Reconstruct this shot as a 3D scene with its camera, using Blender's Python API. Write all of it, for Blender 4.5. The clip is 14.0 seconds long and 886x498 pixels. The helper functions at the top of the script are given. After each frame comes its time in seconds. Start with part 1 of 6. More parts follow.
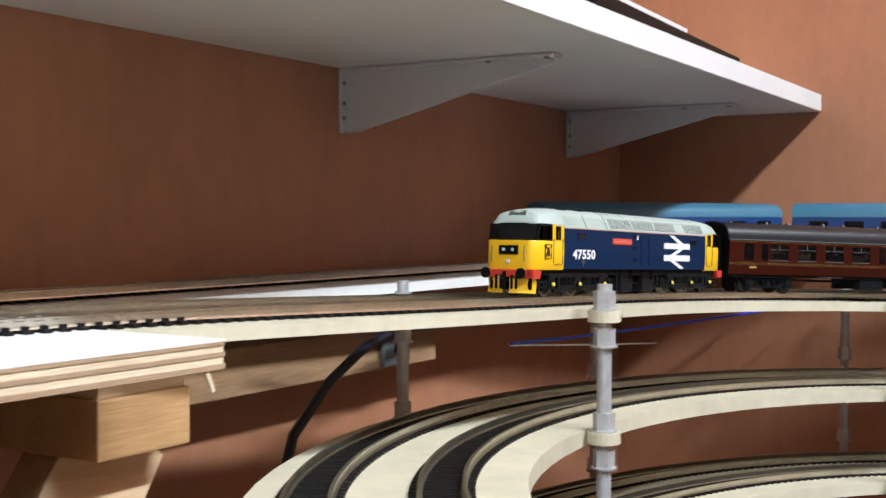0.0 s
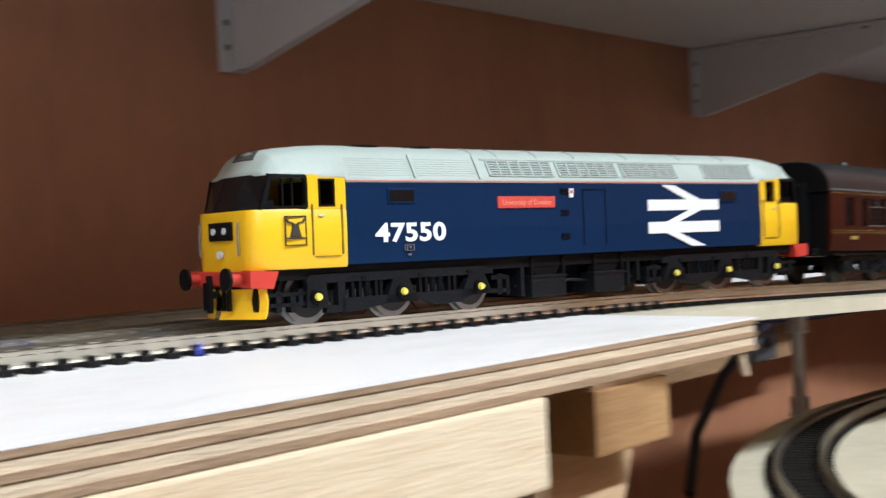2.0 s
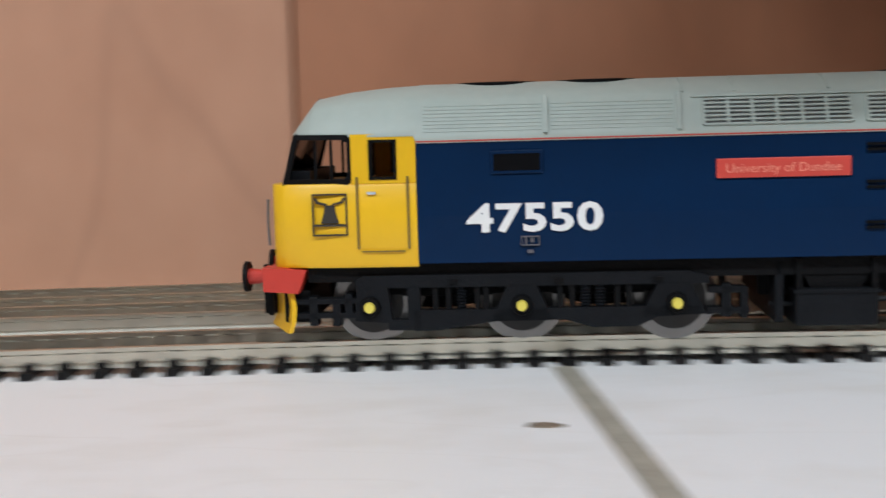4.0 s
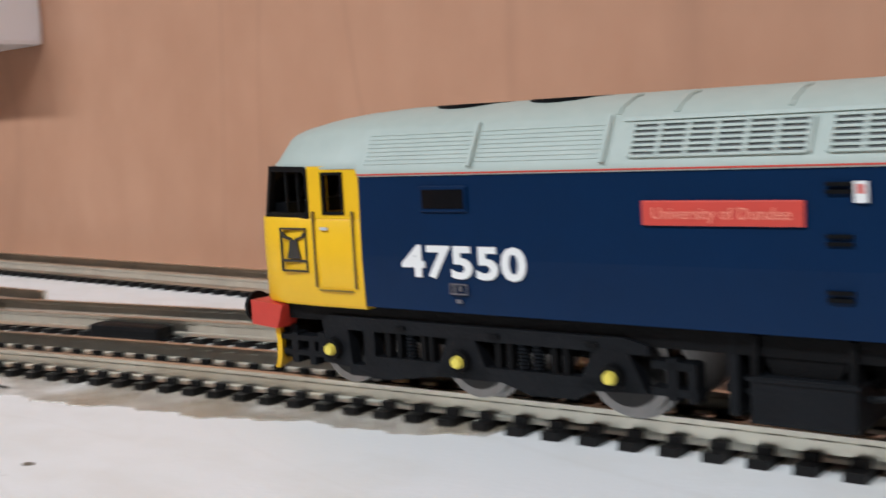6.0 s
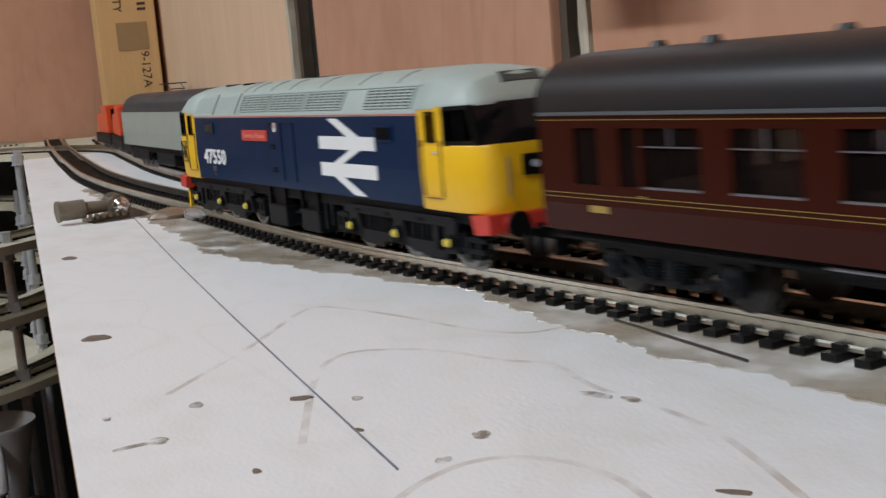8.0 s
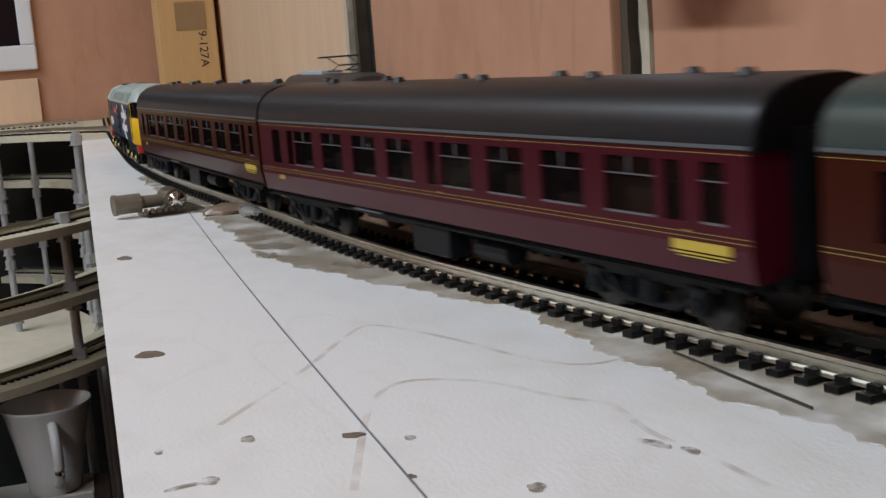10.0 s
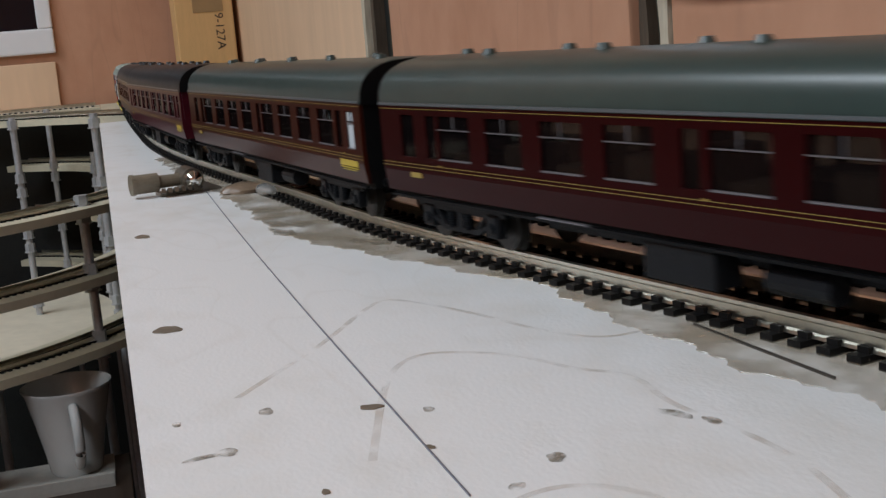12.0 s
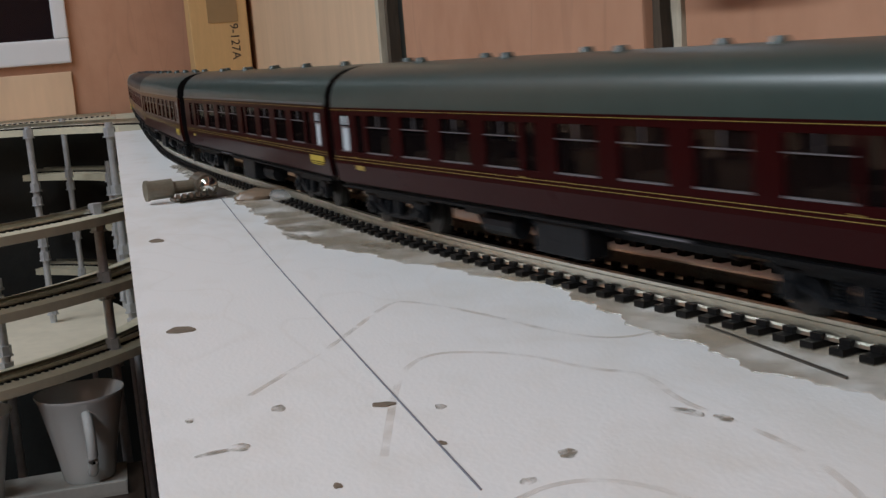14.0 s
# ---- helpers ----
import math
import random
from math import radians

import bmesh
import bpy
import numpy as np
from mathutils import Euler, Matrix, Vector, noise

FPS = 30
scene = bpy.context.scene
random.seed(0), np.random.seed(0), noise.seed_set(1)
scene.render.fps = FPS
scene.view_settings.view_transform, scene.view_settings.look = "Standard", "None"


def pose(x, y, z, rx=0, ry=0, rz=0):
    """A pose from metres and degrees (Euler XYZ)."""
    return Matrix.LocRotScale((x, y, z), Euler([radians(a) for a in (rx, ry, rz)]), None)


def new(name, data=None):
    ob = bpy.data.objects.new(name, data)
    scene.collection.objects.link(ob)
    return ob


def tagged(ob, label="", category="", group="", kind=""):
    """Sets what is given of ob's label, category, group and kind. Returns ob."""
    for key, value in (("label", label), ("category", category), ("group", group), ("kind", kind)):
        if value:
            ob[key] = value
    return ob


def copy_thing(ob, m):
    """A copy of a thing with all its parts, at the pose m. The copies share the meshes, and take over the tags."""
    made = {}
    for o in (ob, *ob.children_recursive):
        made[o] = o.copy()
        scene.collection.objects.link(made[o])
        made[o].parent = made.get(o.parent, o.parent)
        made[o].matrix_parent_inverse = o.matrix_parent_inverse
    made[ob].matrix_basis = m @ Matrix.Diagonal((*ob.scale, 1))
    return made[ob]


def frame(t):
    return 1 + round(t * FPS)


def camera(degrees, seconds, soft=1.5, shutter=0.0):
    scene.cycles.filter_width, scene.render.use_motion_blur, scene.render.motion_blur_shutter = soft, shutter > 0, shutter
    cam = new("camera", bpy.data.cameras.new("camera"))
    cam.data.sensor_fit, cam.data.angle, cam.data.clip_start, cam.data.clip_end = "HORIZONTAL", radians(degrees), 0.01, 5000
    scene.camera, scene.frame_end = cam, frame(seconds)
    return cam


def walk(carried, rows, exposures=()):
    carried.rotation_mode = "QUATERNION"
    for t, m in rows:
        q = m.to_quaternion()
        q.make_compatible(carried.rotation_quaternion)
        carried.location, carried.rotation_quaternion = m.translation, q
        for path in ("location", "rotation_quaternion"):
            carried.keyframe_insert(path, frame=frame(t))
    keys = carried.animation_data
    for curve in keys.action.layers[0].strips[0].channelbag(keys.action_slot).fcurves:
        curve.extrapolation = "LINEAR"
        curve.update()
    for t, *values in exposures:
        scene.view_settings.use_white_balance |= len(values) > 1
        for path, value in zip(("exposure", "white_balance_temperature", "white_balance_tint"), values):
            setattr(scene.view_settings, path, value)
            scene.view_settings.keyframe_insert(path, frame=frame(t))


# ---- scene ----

RZ = 1.0            # height of the rail tops above the floor
BT = RZ - 0.0055    # top of the baseboards

# ---- camera ----
cam = camera(40.64, 14.0, 1.4, 0.45)
PATH = [
    (0, pose(0.4657, -0.3474, 1.0331, 88.65, -0.12, -58.42)),
    (0.5, pose(0.4586, -0.3370, 1.0200, 88.99, 0.76, -56.89)),
    (1, pose(0.4614, -0.3187, 1.0333, 88.72, 0.26, -55.89)),
    (1.5, pose(0.4490, -0.2920, 1.0248, 89.54, 0.27, -53.31)),
    (2, pose(0.4365, -0.2484, 1.0217, 89.49, 2.62, -48.49)),
    (2.5, pose(0.4488, -0.2260, 1.0238, 87.85, -0.03, -35.72)),
    (3, pose(0.4443, -0.2192, 1.0467, 83.03, -0.59, -24.57)),
    (3.5, pose(0.4198, -0.2166, 1.0415, 83.69, 0.80, -12.59)),
    (6, pose(0.2332, -0.1390, 1.0470, 83.87, 3.26, 44.57)),
    (6.5, pose(0.2198, -0.1430, 1.0585, 82.03, 4.39, 52.24)),
    (7, pose(0.2097, -0.1396, 1.0514, 82.65, 3.70, 62.95)),
    (7.5, pose(0.1637, -0.1398, 1.0482, 82.09, 4.81, 68.56)),
    (10, pose(0.1533, -0.1377, 1.0592, 80.40, 4.24, 72.96)),
    (10.5, pose(0.1526, -0.1381, 1.0584, 79.99, 4.20, 73.57)),
    (11, pose(0.1539, -0.1387, 1.0577, 79.90, 4.23, 73.86)),
    (11.5, pose(0.1526, -0.1377, 1.0578, 79.72, 4.46, 73.76)),
    (12, pose(0.1521, -0.1375, 1.0569, 79.63, 4.70, 73.75)),
    (12.5, pose(0.1527, -0.1378, 1.0568, 79.97, 4.76, 73.82)),
    (13, pose(0.1527, -0.1381, 1.0564, 80.13, 4.62, 73.91)),
    (13.5, pose(0.1525, -0.1377, 1.0557, 80.32, 4.65, 74.03)),
    (14, pose(0.1531, -0.1379, 1.0546, 80.28, 4.52, 74.42)),
]
walk(cam, PATH, [(0, 1.25), (2.0, 0.95), (2.5, 0.5), (3.0, 0.25), (3.5, 0.2), (6.0, 0.25), (6.5, 0.4), (7.0, 0.25), (7.5, 0.05), (10.0, -0.08), (14.0, -0.27)])

# ---- world and lamps ----
world = bpy.data.worlds.new("world")
scene.world = world
world.use_nodes = True
world.node_tree.nodes["Background"].inputs[0].default_value = (0.6, 0.65, 0.75, 1)
world.node_tree.nodes["Background"].inputs[1].default_value = 0.02


def ceiling_lamp(x, y, sx, sy, power):
    data = bpy.data.lights.new("lamp_light", "AREA")
    data.shape, data.size, data.size_y, data.energy, data.color = "RECTANGLE", sx, sy, power, (0.81, 0.905, 1.0)
    ob = new("lamp_light", data)
    ob.matrix_world = pose(x, y, 2.30)


ceiling_lamp(0.95, -1.25, 1.2, 0.12, 28)
ceiling_lamp(-0.70, -1.25, 1.2, 0.12, 28)


# ---- helpers ----
def mat(name, color, rough=0.5, metal=0.0, spec=0.5, var=0.0, scale=40.0, bump=0.0, bscale=200.0, second=None, stretch=(1, 1, 1), rand=0.0, emit=0.0, coat=0.0, lo=0.35, hi=0.65, space="Object"):
    m = bpy.data.materials.new(name)
    m.use_nodes = True
    t = m.node_tree
    b = t.nodes["Principled BSDF"]
    b.inputs["Base Color"].default_value = (*color, 1)
    b.inputs["Roughness"].default_value = rough
    b.inputs["Metallic"].default_value = metal
    b.inputs["Specular IOR Level"].default_value = spec
    b.inputs["Coat Weight"].default_value = coat
    if emit:
        b.inputs["Emission Color"].default_value = (*color, 1)
        b.inputs["Emission Strength"].default_value = emit
    co = t.nodes.new("ShaderNodeTexCoord")
    mp = t.nodes.new("ShaderNodeMapping")
    mp.inputs["Scale"].default_value = stretch
    t.links.new(co.outputs[space], mp.inputs["Vector"])
    if var or second:
        n1 = t.nodes.new("ShaderNodeTexNoise")
        n1.inputs["Scale"].default_value, n1.inputs["Detail"].default_value = scale, 6
        n2 = t.nodes.new("ShaderNodeTexNoise")
        n2.inputs["Scale"].default_value, n2.inputs["Detail"].default_value = scale * 6, 4
        t.links.new(mp.outputs[0], n1.inputs["Vector"])
        t.links.new(mp.outputs[0], n2.inputs["Vector"])
        mx = t.nodes.new("ShaderNodeMath")
        mx.operation = "MULTIPLY_ADD"
        mx.inputs[1].default_value = 0.4
        t.links.new(n2.outputs[0], mx.inputs[0])
        ms = t.nodes.new("ShaderNodeMath")
        ms.operation = "MULTIPLY"
        ms.inputs[1].default_value = 0.6
        t.links.new(n1.outputs[0], ms.inputs[0])
        t.links.new(ms.outputs[0], mx.inputs[2])
        rp = t.nodes.new("ShaderNodeValToRGB")
        rp.color_ramp.elements[0].position, rp.color_ramp.elements[1].position = lo, hi
        c2 = second or tuple(c * (1 - var) for c in color)
        rp.color_ramp.elements[0].color = (*c2, 1)
        rp.color_ramp.elements[1].color = (*color, 1)
        t.links.new(mx.outputs[0], rp.inputs[0])
        out = rp.outputs[0]
        if rand:
            oi = t.nodes.new("ShaderNodeObjectInfo")
            hs = t.nodes.new("ShaderNodeHueSaturation")
            mr = t.nodes.new("ShaderNodeMapRange")
            mr.inputs[3].default_value, mr.inputs[4].default_value = 1 - rand, 1 + rand
            t.links.new(oi.outputs["Random"], mr.inputs[0])
            t.links.new(mr.outputs[0], hs.inputs["Value"])
            t.links.new(out, hs.inputs["Color"])
            out = hs.outputs[0]
        t.links.new(out, b.inputs["Base Color"])
        rr = t.nodes.new("ShaderNodeMapRange")
        rr.inputs[3].default_value, rr.inputs[4].default_value = min(1, rough * 1.15), rough * 0.88
        t.links.new(mx.outputs[0], rr.inputs[0])
        t.links.new(rr.outputs[0], b.inputs["Roughness"])
    if bump:
        nb = t.nodes.new("ShaderNodeTexNoise")
        nb.inputs["Scale"].default_value, nb.inputs["Detail"].default_value = bscale, 5
        t.links.new(mp.outputs[0], nb.inputs["Vector"])
        bp = t.nodes.new("ShaderNodeBump")
        bp.inputs["Strength"].default_value, bp.inputs["Distance"].default_value = bump, 0.001
        t.links.new(nb.outputs[0], bp.inputs["Height"])
        t.links.new(bp.outputs[0], b.inputs["Normal"])
    return m


def part(name, bm, material, parent=None, label="", smooth=False):
    me = bpy.data.meshes.new(name)
    bmesh.ops.recalc_face_normals(bm, faces=bm.faces)
    if smooth:
        for f in bm.faces:
            f.smooth = True
        for e in bm.edges:
            e.smooth = len(e.link_faces) == 2 and e.calc_face_angle(0) < 0.75
    bm.to_mesh(me)
    bm.free()
    for m in (material if isinstance(material, (list, tuple)) else (material,)):
        me.materials.append(m)
    ob = new(name, me)
    if parent:
        ob.parent = parent
    return tagged(ob, label)


def thing(name, m, label, category, group="", kind=""):
    ob = new(name)
    ob.matrix_basis = m
    ob.empty_display_size = 0.01
    return tagged(ob, label, category, group, kind)


def setting(ob, label, category):
    return tagged(ob, label, category, "", "structure")


def add_box(bm, x0, x1, y0, y1, z0, z1, m=None, bevel=0.0, mi=0):
    r = bmesh.ops.create_cube(bm, size=1.0)
    vs = r["verts"]
    for v in vs:
        v.co = Vector((x0 + (v.co.x + 0.5) * (x1 - x0), y0 + (v.co.y + 0.5) * (y1 - y0), z0 + (v.co.z + 0.5) * (z1 - z0)))
    fs = {f for v in vs for f in v.link_faces}
    for f in fs:
        f.material_index = mi
    if bevel:
        es = list({e for v in vs for e in v.link_edges})
        r = bmesh.ops.bevel(bm, geom=es, offset=bevel, segments=2, affect="EDGES", profile=0.6)
        vs = list({v for f in r["faces"] for v in f.verts} | {v for v in vs if v.is_valid})
    if m is not None:
        bmesh.ops.transform(bm, matrix=m, verts=vs)
    return vs


def box(x0, x1, y0, y1, z0, z1, m=None, bevel=0.0):
    bm = bmesh.new()
    add_box(bm, x0, x1, y0, y1, z0, z1, m, bevel)
    return bm


def add_cyl(bm, r1, r2, depth, m, seg=16):
    r = bmesh.ops.create_cone(bm, cap_ends=True, segments=seg, radius1=r1, radius2=r2, depth=depth)
    bmesh.ops.transform(bm, matrix=m, verts=r["verts"])
    return r["verts"]


def cyl(r1, r2, depth, m, seg=16):
    bm = bmesh.new()
    add_cyl(bm, r1, r2, depth, m, seg)
    return bm


def prism(bm, poly, d0, d1, axis="y", mi=0):
    """A polygon of (a, b) pushed from d0 to d1 along an axis."""
    def at(a, b, d):
        return {"y": (a, d, b), "x": (d, a, b), "z": (a, b, d)}[axis]
    lo = [bm.verts.new(at(a, b, d0)) for a, b in poly]
    hi = [bm.verts.new(at(a, b, d1)) for a, b in poly]
    n = len(poly)
    fs = [bm.faces.new(lo), bm.faces.new(hi[::-1])]
    for i in range(n):
        fs.append(bm.faces.new((lo[i], lo[(i + 1) % n], hi[(i + 1) % n], hi[i])))
    for f in fs:
        f.material_index = mi
    return lo + hi


def prism_bm(poly, d0, d1, axis="y"):
    bm = bmesh.new()
    prism(bm, poly, d0, d1, axis)
    return bm


def loft(sections, close=True):
    """Rings of points with equal counts, skinned one to the next, with both ends capped."""
    bm = bmesh.new()
    rings = [[bm.verts.new(p) for p in ring] for ring in sections]
    n = len(rings[0])
    for a, b in zip(rings, rings[1:]):
        for i in range(n if close else n - 1):
            bm.faces.new((a[i], a[(i + 1) % n], b[(i + 1) % n], b[i]))
    if close:
        bm.faces.new(rings[0][::-1])
        bm.faces.new(rings[-1])
    return bm


def sweep(pts, profile):
    """A closed (across, up) profile carried along (x, y, z) points in plan."""
    p = np.array(pts, float)
    d = np.gradient(p[:, :2], axis=0)
    d /= np.linalg.norm(d, axis=1)[:, None]
    nrm = np.stack([-d[:, 1], d[:, 0]], 1)
    rings = [[(p[i, 0] + nrm[i, 0] * a, p[i, 1] + nrm[i, 1] * a, p[i, 2] + b) for a, b in profile] for i in range(len(p))]
    return loft(rings)


def sweep_tube(pts, r, seg):
    p = [Vector(q) for q in pts]
    rings = []
    for i, q in enumerate(p):
        d = (p[min(i + 1, len(p) - 1)] - p[max(i - 1, 0)]).normalized()
        a = d.cross(Vector((0, 0, 1)) if abs(d.z) < 0.9 else Vector((1, 0, 0))).normalized()
        b = d.cross(a)
        rings.append([q + (a * math.cos(k * math.tau / seg) + b * math.sin(k * math.tau / seg)) * r for k in range(seg)])
    return loft(rings)


# ---- materials ----
M = {}
M["ply_east"] = mat("plywood_red", (0.50, 0.222, 0.120), 0.42, var=0.30, scale=9, bump=0.12, bscale=60, stretch=(1.6, 1.6, 0.8), lo=0.25, hi=0.75)
M["ply_west"] = mat("plywood_pink", (0.61, 0.335, 0.215), 0.45, second=(0.47, 0.235, 0.140), scale=7, bump=0.12, bscale=60, stretch=(1.4, 1.4, 0.9), lo=0.25, hi=0.75)
M["ply_pale"] = mat("plywood_pale", (0.84, 0.58, 0.38), 0.5, var=0.16, scale=5, stretch=(3, 3, 0.4), lo=0.3, hi=0.7)
M["board"] = mat("board_paint", (0.84, 0.835, 0.82), 0.45, second=(0.74, 0.71, 0.66), scale=9, bump=0.09, bscale=700, lo=0.28, hi=0.52, stretch=(1, 1.6, 1))
M["cream"] = mat("cream_ply", (0.62, 0.565, 0.42), 0.6, var=0.2, scale=15, bump=0.2, bscale=300, lo=0.3, hi=0.6)
M["lamina_light"] = mat("lamina_light", (0.74, 0.60, 0.42), 0.7, var=0.25, scale=60, bump=0.4, bscale=500, stretch=(0.3, 1, 3))
M["lamina_dark"] = mat("lamina_dark", (0.42, 0.28, 0.17), 0.75, var=0.3, scale=60, bump=0.4, bscale=500, stretch=(0.3, 1, 3))
M["pine"] = mat("pine", (0.72, 0.52, 0.32), 0.55, second=(0.55, 0.35, 0.18), scale=14, bump=0.25, bscale=120, stretch=(0.6, 6, 6), lo=0.3, hi=0.6)
M["pine_pale"] = mat("pine_pale", (0.80, 0.66, 0.46), 0.6, second=(0.66, 0.48, 0.29), scale=14, bump=0.25, bscale=150, stretch=(0.5, 7, 7), lo=0.3, hi=0.55)
M["white"] = mat("melamine", (0.80, 0.80, 0.79), 0.4, var=0.06, scale=12, bump=0.05, bscale=200)
M["white_metal"] = mat("white_painted_steel", (0.66, 0.67, 0.70), 0.38, var=0.06, scale=30)
M["steel"] = mat("zinc_steel", (0.60, 0.61, 0.63), 0.38, metal=0.5, var=0.25, scale=150, bump=0.2, bscale=900)
M["rail"] = mat("nickel_rail", (0.78, 0.74, 0.62), 0.29, metal=1.0, var=0.25, scale=60)
M["sleeper"] = mat("sleeper_plastic", (0.008, 0.0075, 0.0075), 0.5, var=0.3, scale=200, rand=0.25, spec=0.18)
M["black"] = mat("black_plastic", (0.0045, 0.0045, 0.005), 0.5, var=0.3, scale=200, bump=0.2, bscale=1200, spec=0.12)
M["under"] = mat("underframe_grey", (0.0075, 0.0085, 0.0105), 0.45, var=0.35, scale=160, bump=0.2, bscale=1200, spec=0.16)
M["blue"] = mat("loco_blue", (0.0022, 0.0185, 0.060), 0.36, var=0.10, scale=60, spec=0.15)
M["yellow"] = mat("warning_yellow", (0.86, 0.50, 0.012), 0.36, var=0.06, scale=60)
M["roof_grey"] = mat("roof_grey", (0.41, 0.475, 0.430), 0.5, var=0.08, scale=70)
M["grille"] = mat("grille_grey", (0.07, 0.078, 0.075), 0.5, var=0.2, scale=200)
M["glass"] = mat("dark_glazing", (0.006, 0.006, 0.007), 0.10, spec=0.25)
M["red"] = mat("buffer_red", (0.55, 0.045, 0.03), 0.4, var=0.1, scale=100)
M["plate"] = mat("nameplate_red", (0.62, 0.07, 0.05), 0.4, var=0.1, scale=100)
M["transfer"] = mat("white_transfer", (0.80, 0.80, 0.78), 0.45, var=0.03, scale=100)
M["orange_text"] = mat("plate_lettering", (0.80, 0.28, 0.20), 0.4)
M["gold"] = mat("gold_line", (0.36, 0.25, 0.06), 0.4, var=0.1, scale=300)
M["maroon"] = mat("coach_maroon", (0.024, 0.0025, 0.0028), 0.28, var=0.12, scale=40, spec=0.06)
M["coach_roof"] = mat("coach_roof_grey", (0.038, 0.060, 0.054), 0.30, var=0.15, scale=60, spec=0.5)
M["cream_seat"] = mat("seat_tan", (0.20, 0.10, 0.06), 0.7, var=0.2, scale=100)
M["silver"] = mat("silver_line", (0.17, 0.16, 0.17), 0.35, metal=0.3)
M["frosted"] = mat("frosted_window", (0.50, 0.54, 0.57), 0.5)
M["card"] = mat("cardboard", (0.68, 0.42, 0.18), 0.75, var=0.1, scale=20, bump=0.1, bscale=300, stretch=(1, 8, 1))
M["tape"] = mat("parcel_tape", (0.36, 0.23, 0.11), 0.3, var=0.08, scale=30)
M["print"] = mat("print_black", (0.03, 0.025, 0.02), 0.6)
# Brown pine of the wall rail, with the deck's shade in its colour
M["rail_shaded"] = mat("shaded_brown_pine", (0.42, 0.25, 0.13), 0.6, var=0.4, scale=14, bump=0.2, bscale=120, stretch=(0.6, 6, 6))
M["table_dark"] = mat("dark_brown_wood", (0.055, 0.035, 0.025), 0.45, var=0.35, scale=18, bump=0.1, bscale=120, stretch=(0.5, 6, 6))
M["tyre"] = mat("tyre_steel", (0.30, 0.29, 0.28), 0.3, metal=0.9, var=0.2, scale=150)
# Membrane in the wall gaps, and the painted shade on the lower walls
M["gap"] = mat("membrane_and_shade", (0.012, 0.014, 0.012), 0.6, var=0.4, scale=40, bump=0.6, bscale=80)
M["night"] = mat("night_glass", (0.003, 0.004, 0.008), 0.05)
M["upvc"] = mat("white_window_frame", (0.82, 0.82, 0.84), 0.3, var=0.03, scale=10)
M["mug"] = mat("white_glaze", (0.64, 0.64, 0.62), 0.14, var=0.05, scale=20, coat=0.5)
M["cable"] = mat("black_cable", (0.01, 0.01, 0.02), 0.4)
M["blue_wire"] = mat("blue_wire", (0.03, 0.06, 0.55), 0.4)
M["brass"] = mat("dull_brass", (0.27, 0.24, 0.19), 0.35, metal=0.8, var=0.3, scale=120)
M["lamp"] = mat("white_led", (0.60, 0.78, 1.0), 0.3, emit=14)
M["orange"] = mat("orange_red", (0.72, 0.07, 0.015), 0.4, var=0.1, scale=80)
M["pale_green"] = mat("freight_grey", (0.34, 0.37, 0.32), 0.4, var=0.1, scale=60)
M["dark_roof"] = mat("dark_roof", (0.05, 0.045, 0.045), 0.45, var=0.2, scale=60)
M["coach_blue"] = mat("coach_light_blue", (0.05, 0.17, 0.26), 0.4, var=0.1, scale=60)
M["coach_darkblue"] = mat("coach_dark_blue", (0.015, 0.05, 0.17), 0.35, var=0.1, scale=60)
M["floor"] = mat("floor_dark", (0.022, 0.019, 0.017), 0.8, var=0.4, scale=6, bump=0.2, bscale=60)
M["ceiling"] = mat("ceiling_white", (0.75, 0.74, 0.72), 0.8, var=0.06, scale=4)
M["south_dark"] = mat("unseen_wall_dark", (0.06, 0.056, 0.052), 0.7, var=0.06, scale=3)
M["torn"] = mat("torn_veneer", (0.62, 0.55, 0.42), 0.8, var=0.35, scale=60, bump=0.6, bscale=300, stretch=(1, 1, 0.25))
M["stud"] = mat("weathered_stud", (0.10, 0.07, 0.045), 0.75, var=0.4, scale=30, bump=0.3, bscale=200, stretch=(3, 3, 0.3))
M["membrane"] = mat("green_membrane", (0.022, 0.025, 0.015), 0.55, var=0.5, scale=60, bump=0.8, bscale=120)
M["filler"] = mat("joint_filler", (0.40, 0.37, 0.30), 0.6, var=0.25, scale=120, bump=0.3, bscale=700)
M["tray"] = mat("pale_grey_card", (0.42, 0.40, 0.36), 0.7, var=0.15, scale=40, bump=0.1, bscale=300)
M["chrome"] = mat("chrome", (0.75, 0.74, 0.72), 0.12, metal=1.0)
M["barrel"] = mat("tan_barrel", (0.21, 0.18, 0.13), 0.45, var=0.25, scale=120)
M["figure"] = mat("grain_figure", (0.55, 0.40, 0.26), 0.5, var=0.3, scale=90)
# Bearer block pine, toned darker orange to paint in the board's shadow
M["pine_shaded"] = mat("shaded_orange_pine", (0.56, 0.33, 0.15), 0.6, second=(0.42, 0.23, 0.10), scale=14, bump=0.25, bscale=120, stretch=(0.6, 6, 6), lo=0.3, hi=0.6)
M["base_ply"] = mat("bare_birch_ply", (0.74, 0.66, 0.52), 0.6, var=0.15, scale=12, bump=0.1, bscale=200)
M["bead"] = mat("clear_glue", (0.30, 0.29, 0.27), 0.12, var=0.2, scale=200, coat=0.6)
M["clad"] = mat("copper_clad", (0.26, 0.10, 0.06), 0.5, var=0.3, scale=150)
M["knot"] = mat("knot_brown", (0.22, 0.17, 0.12), 0.7, var=0.4, scale=200)
M["stain"] = mat("glue_stain", (0.40, 0.33, 0.24), 0.35, var=0.3, scale=60)
M["pencil"] = mat("pencil_line", (0.17, 0.17, 0.20), 0.5)
M["ballast"] = mat("sticky_tan", (0.26, 0.18, 0.12), 0.3, var=0.3, scale=150)
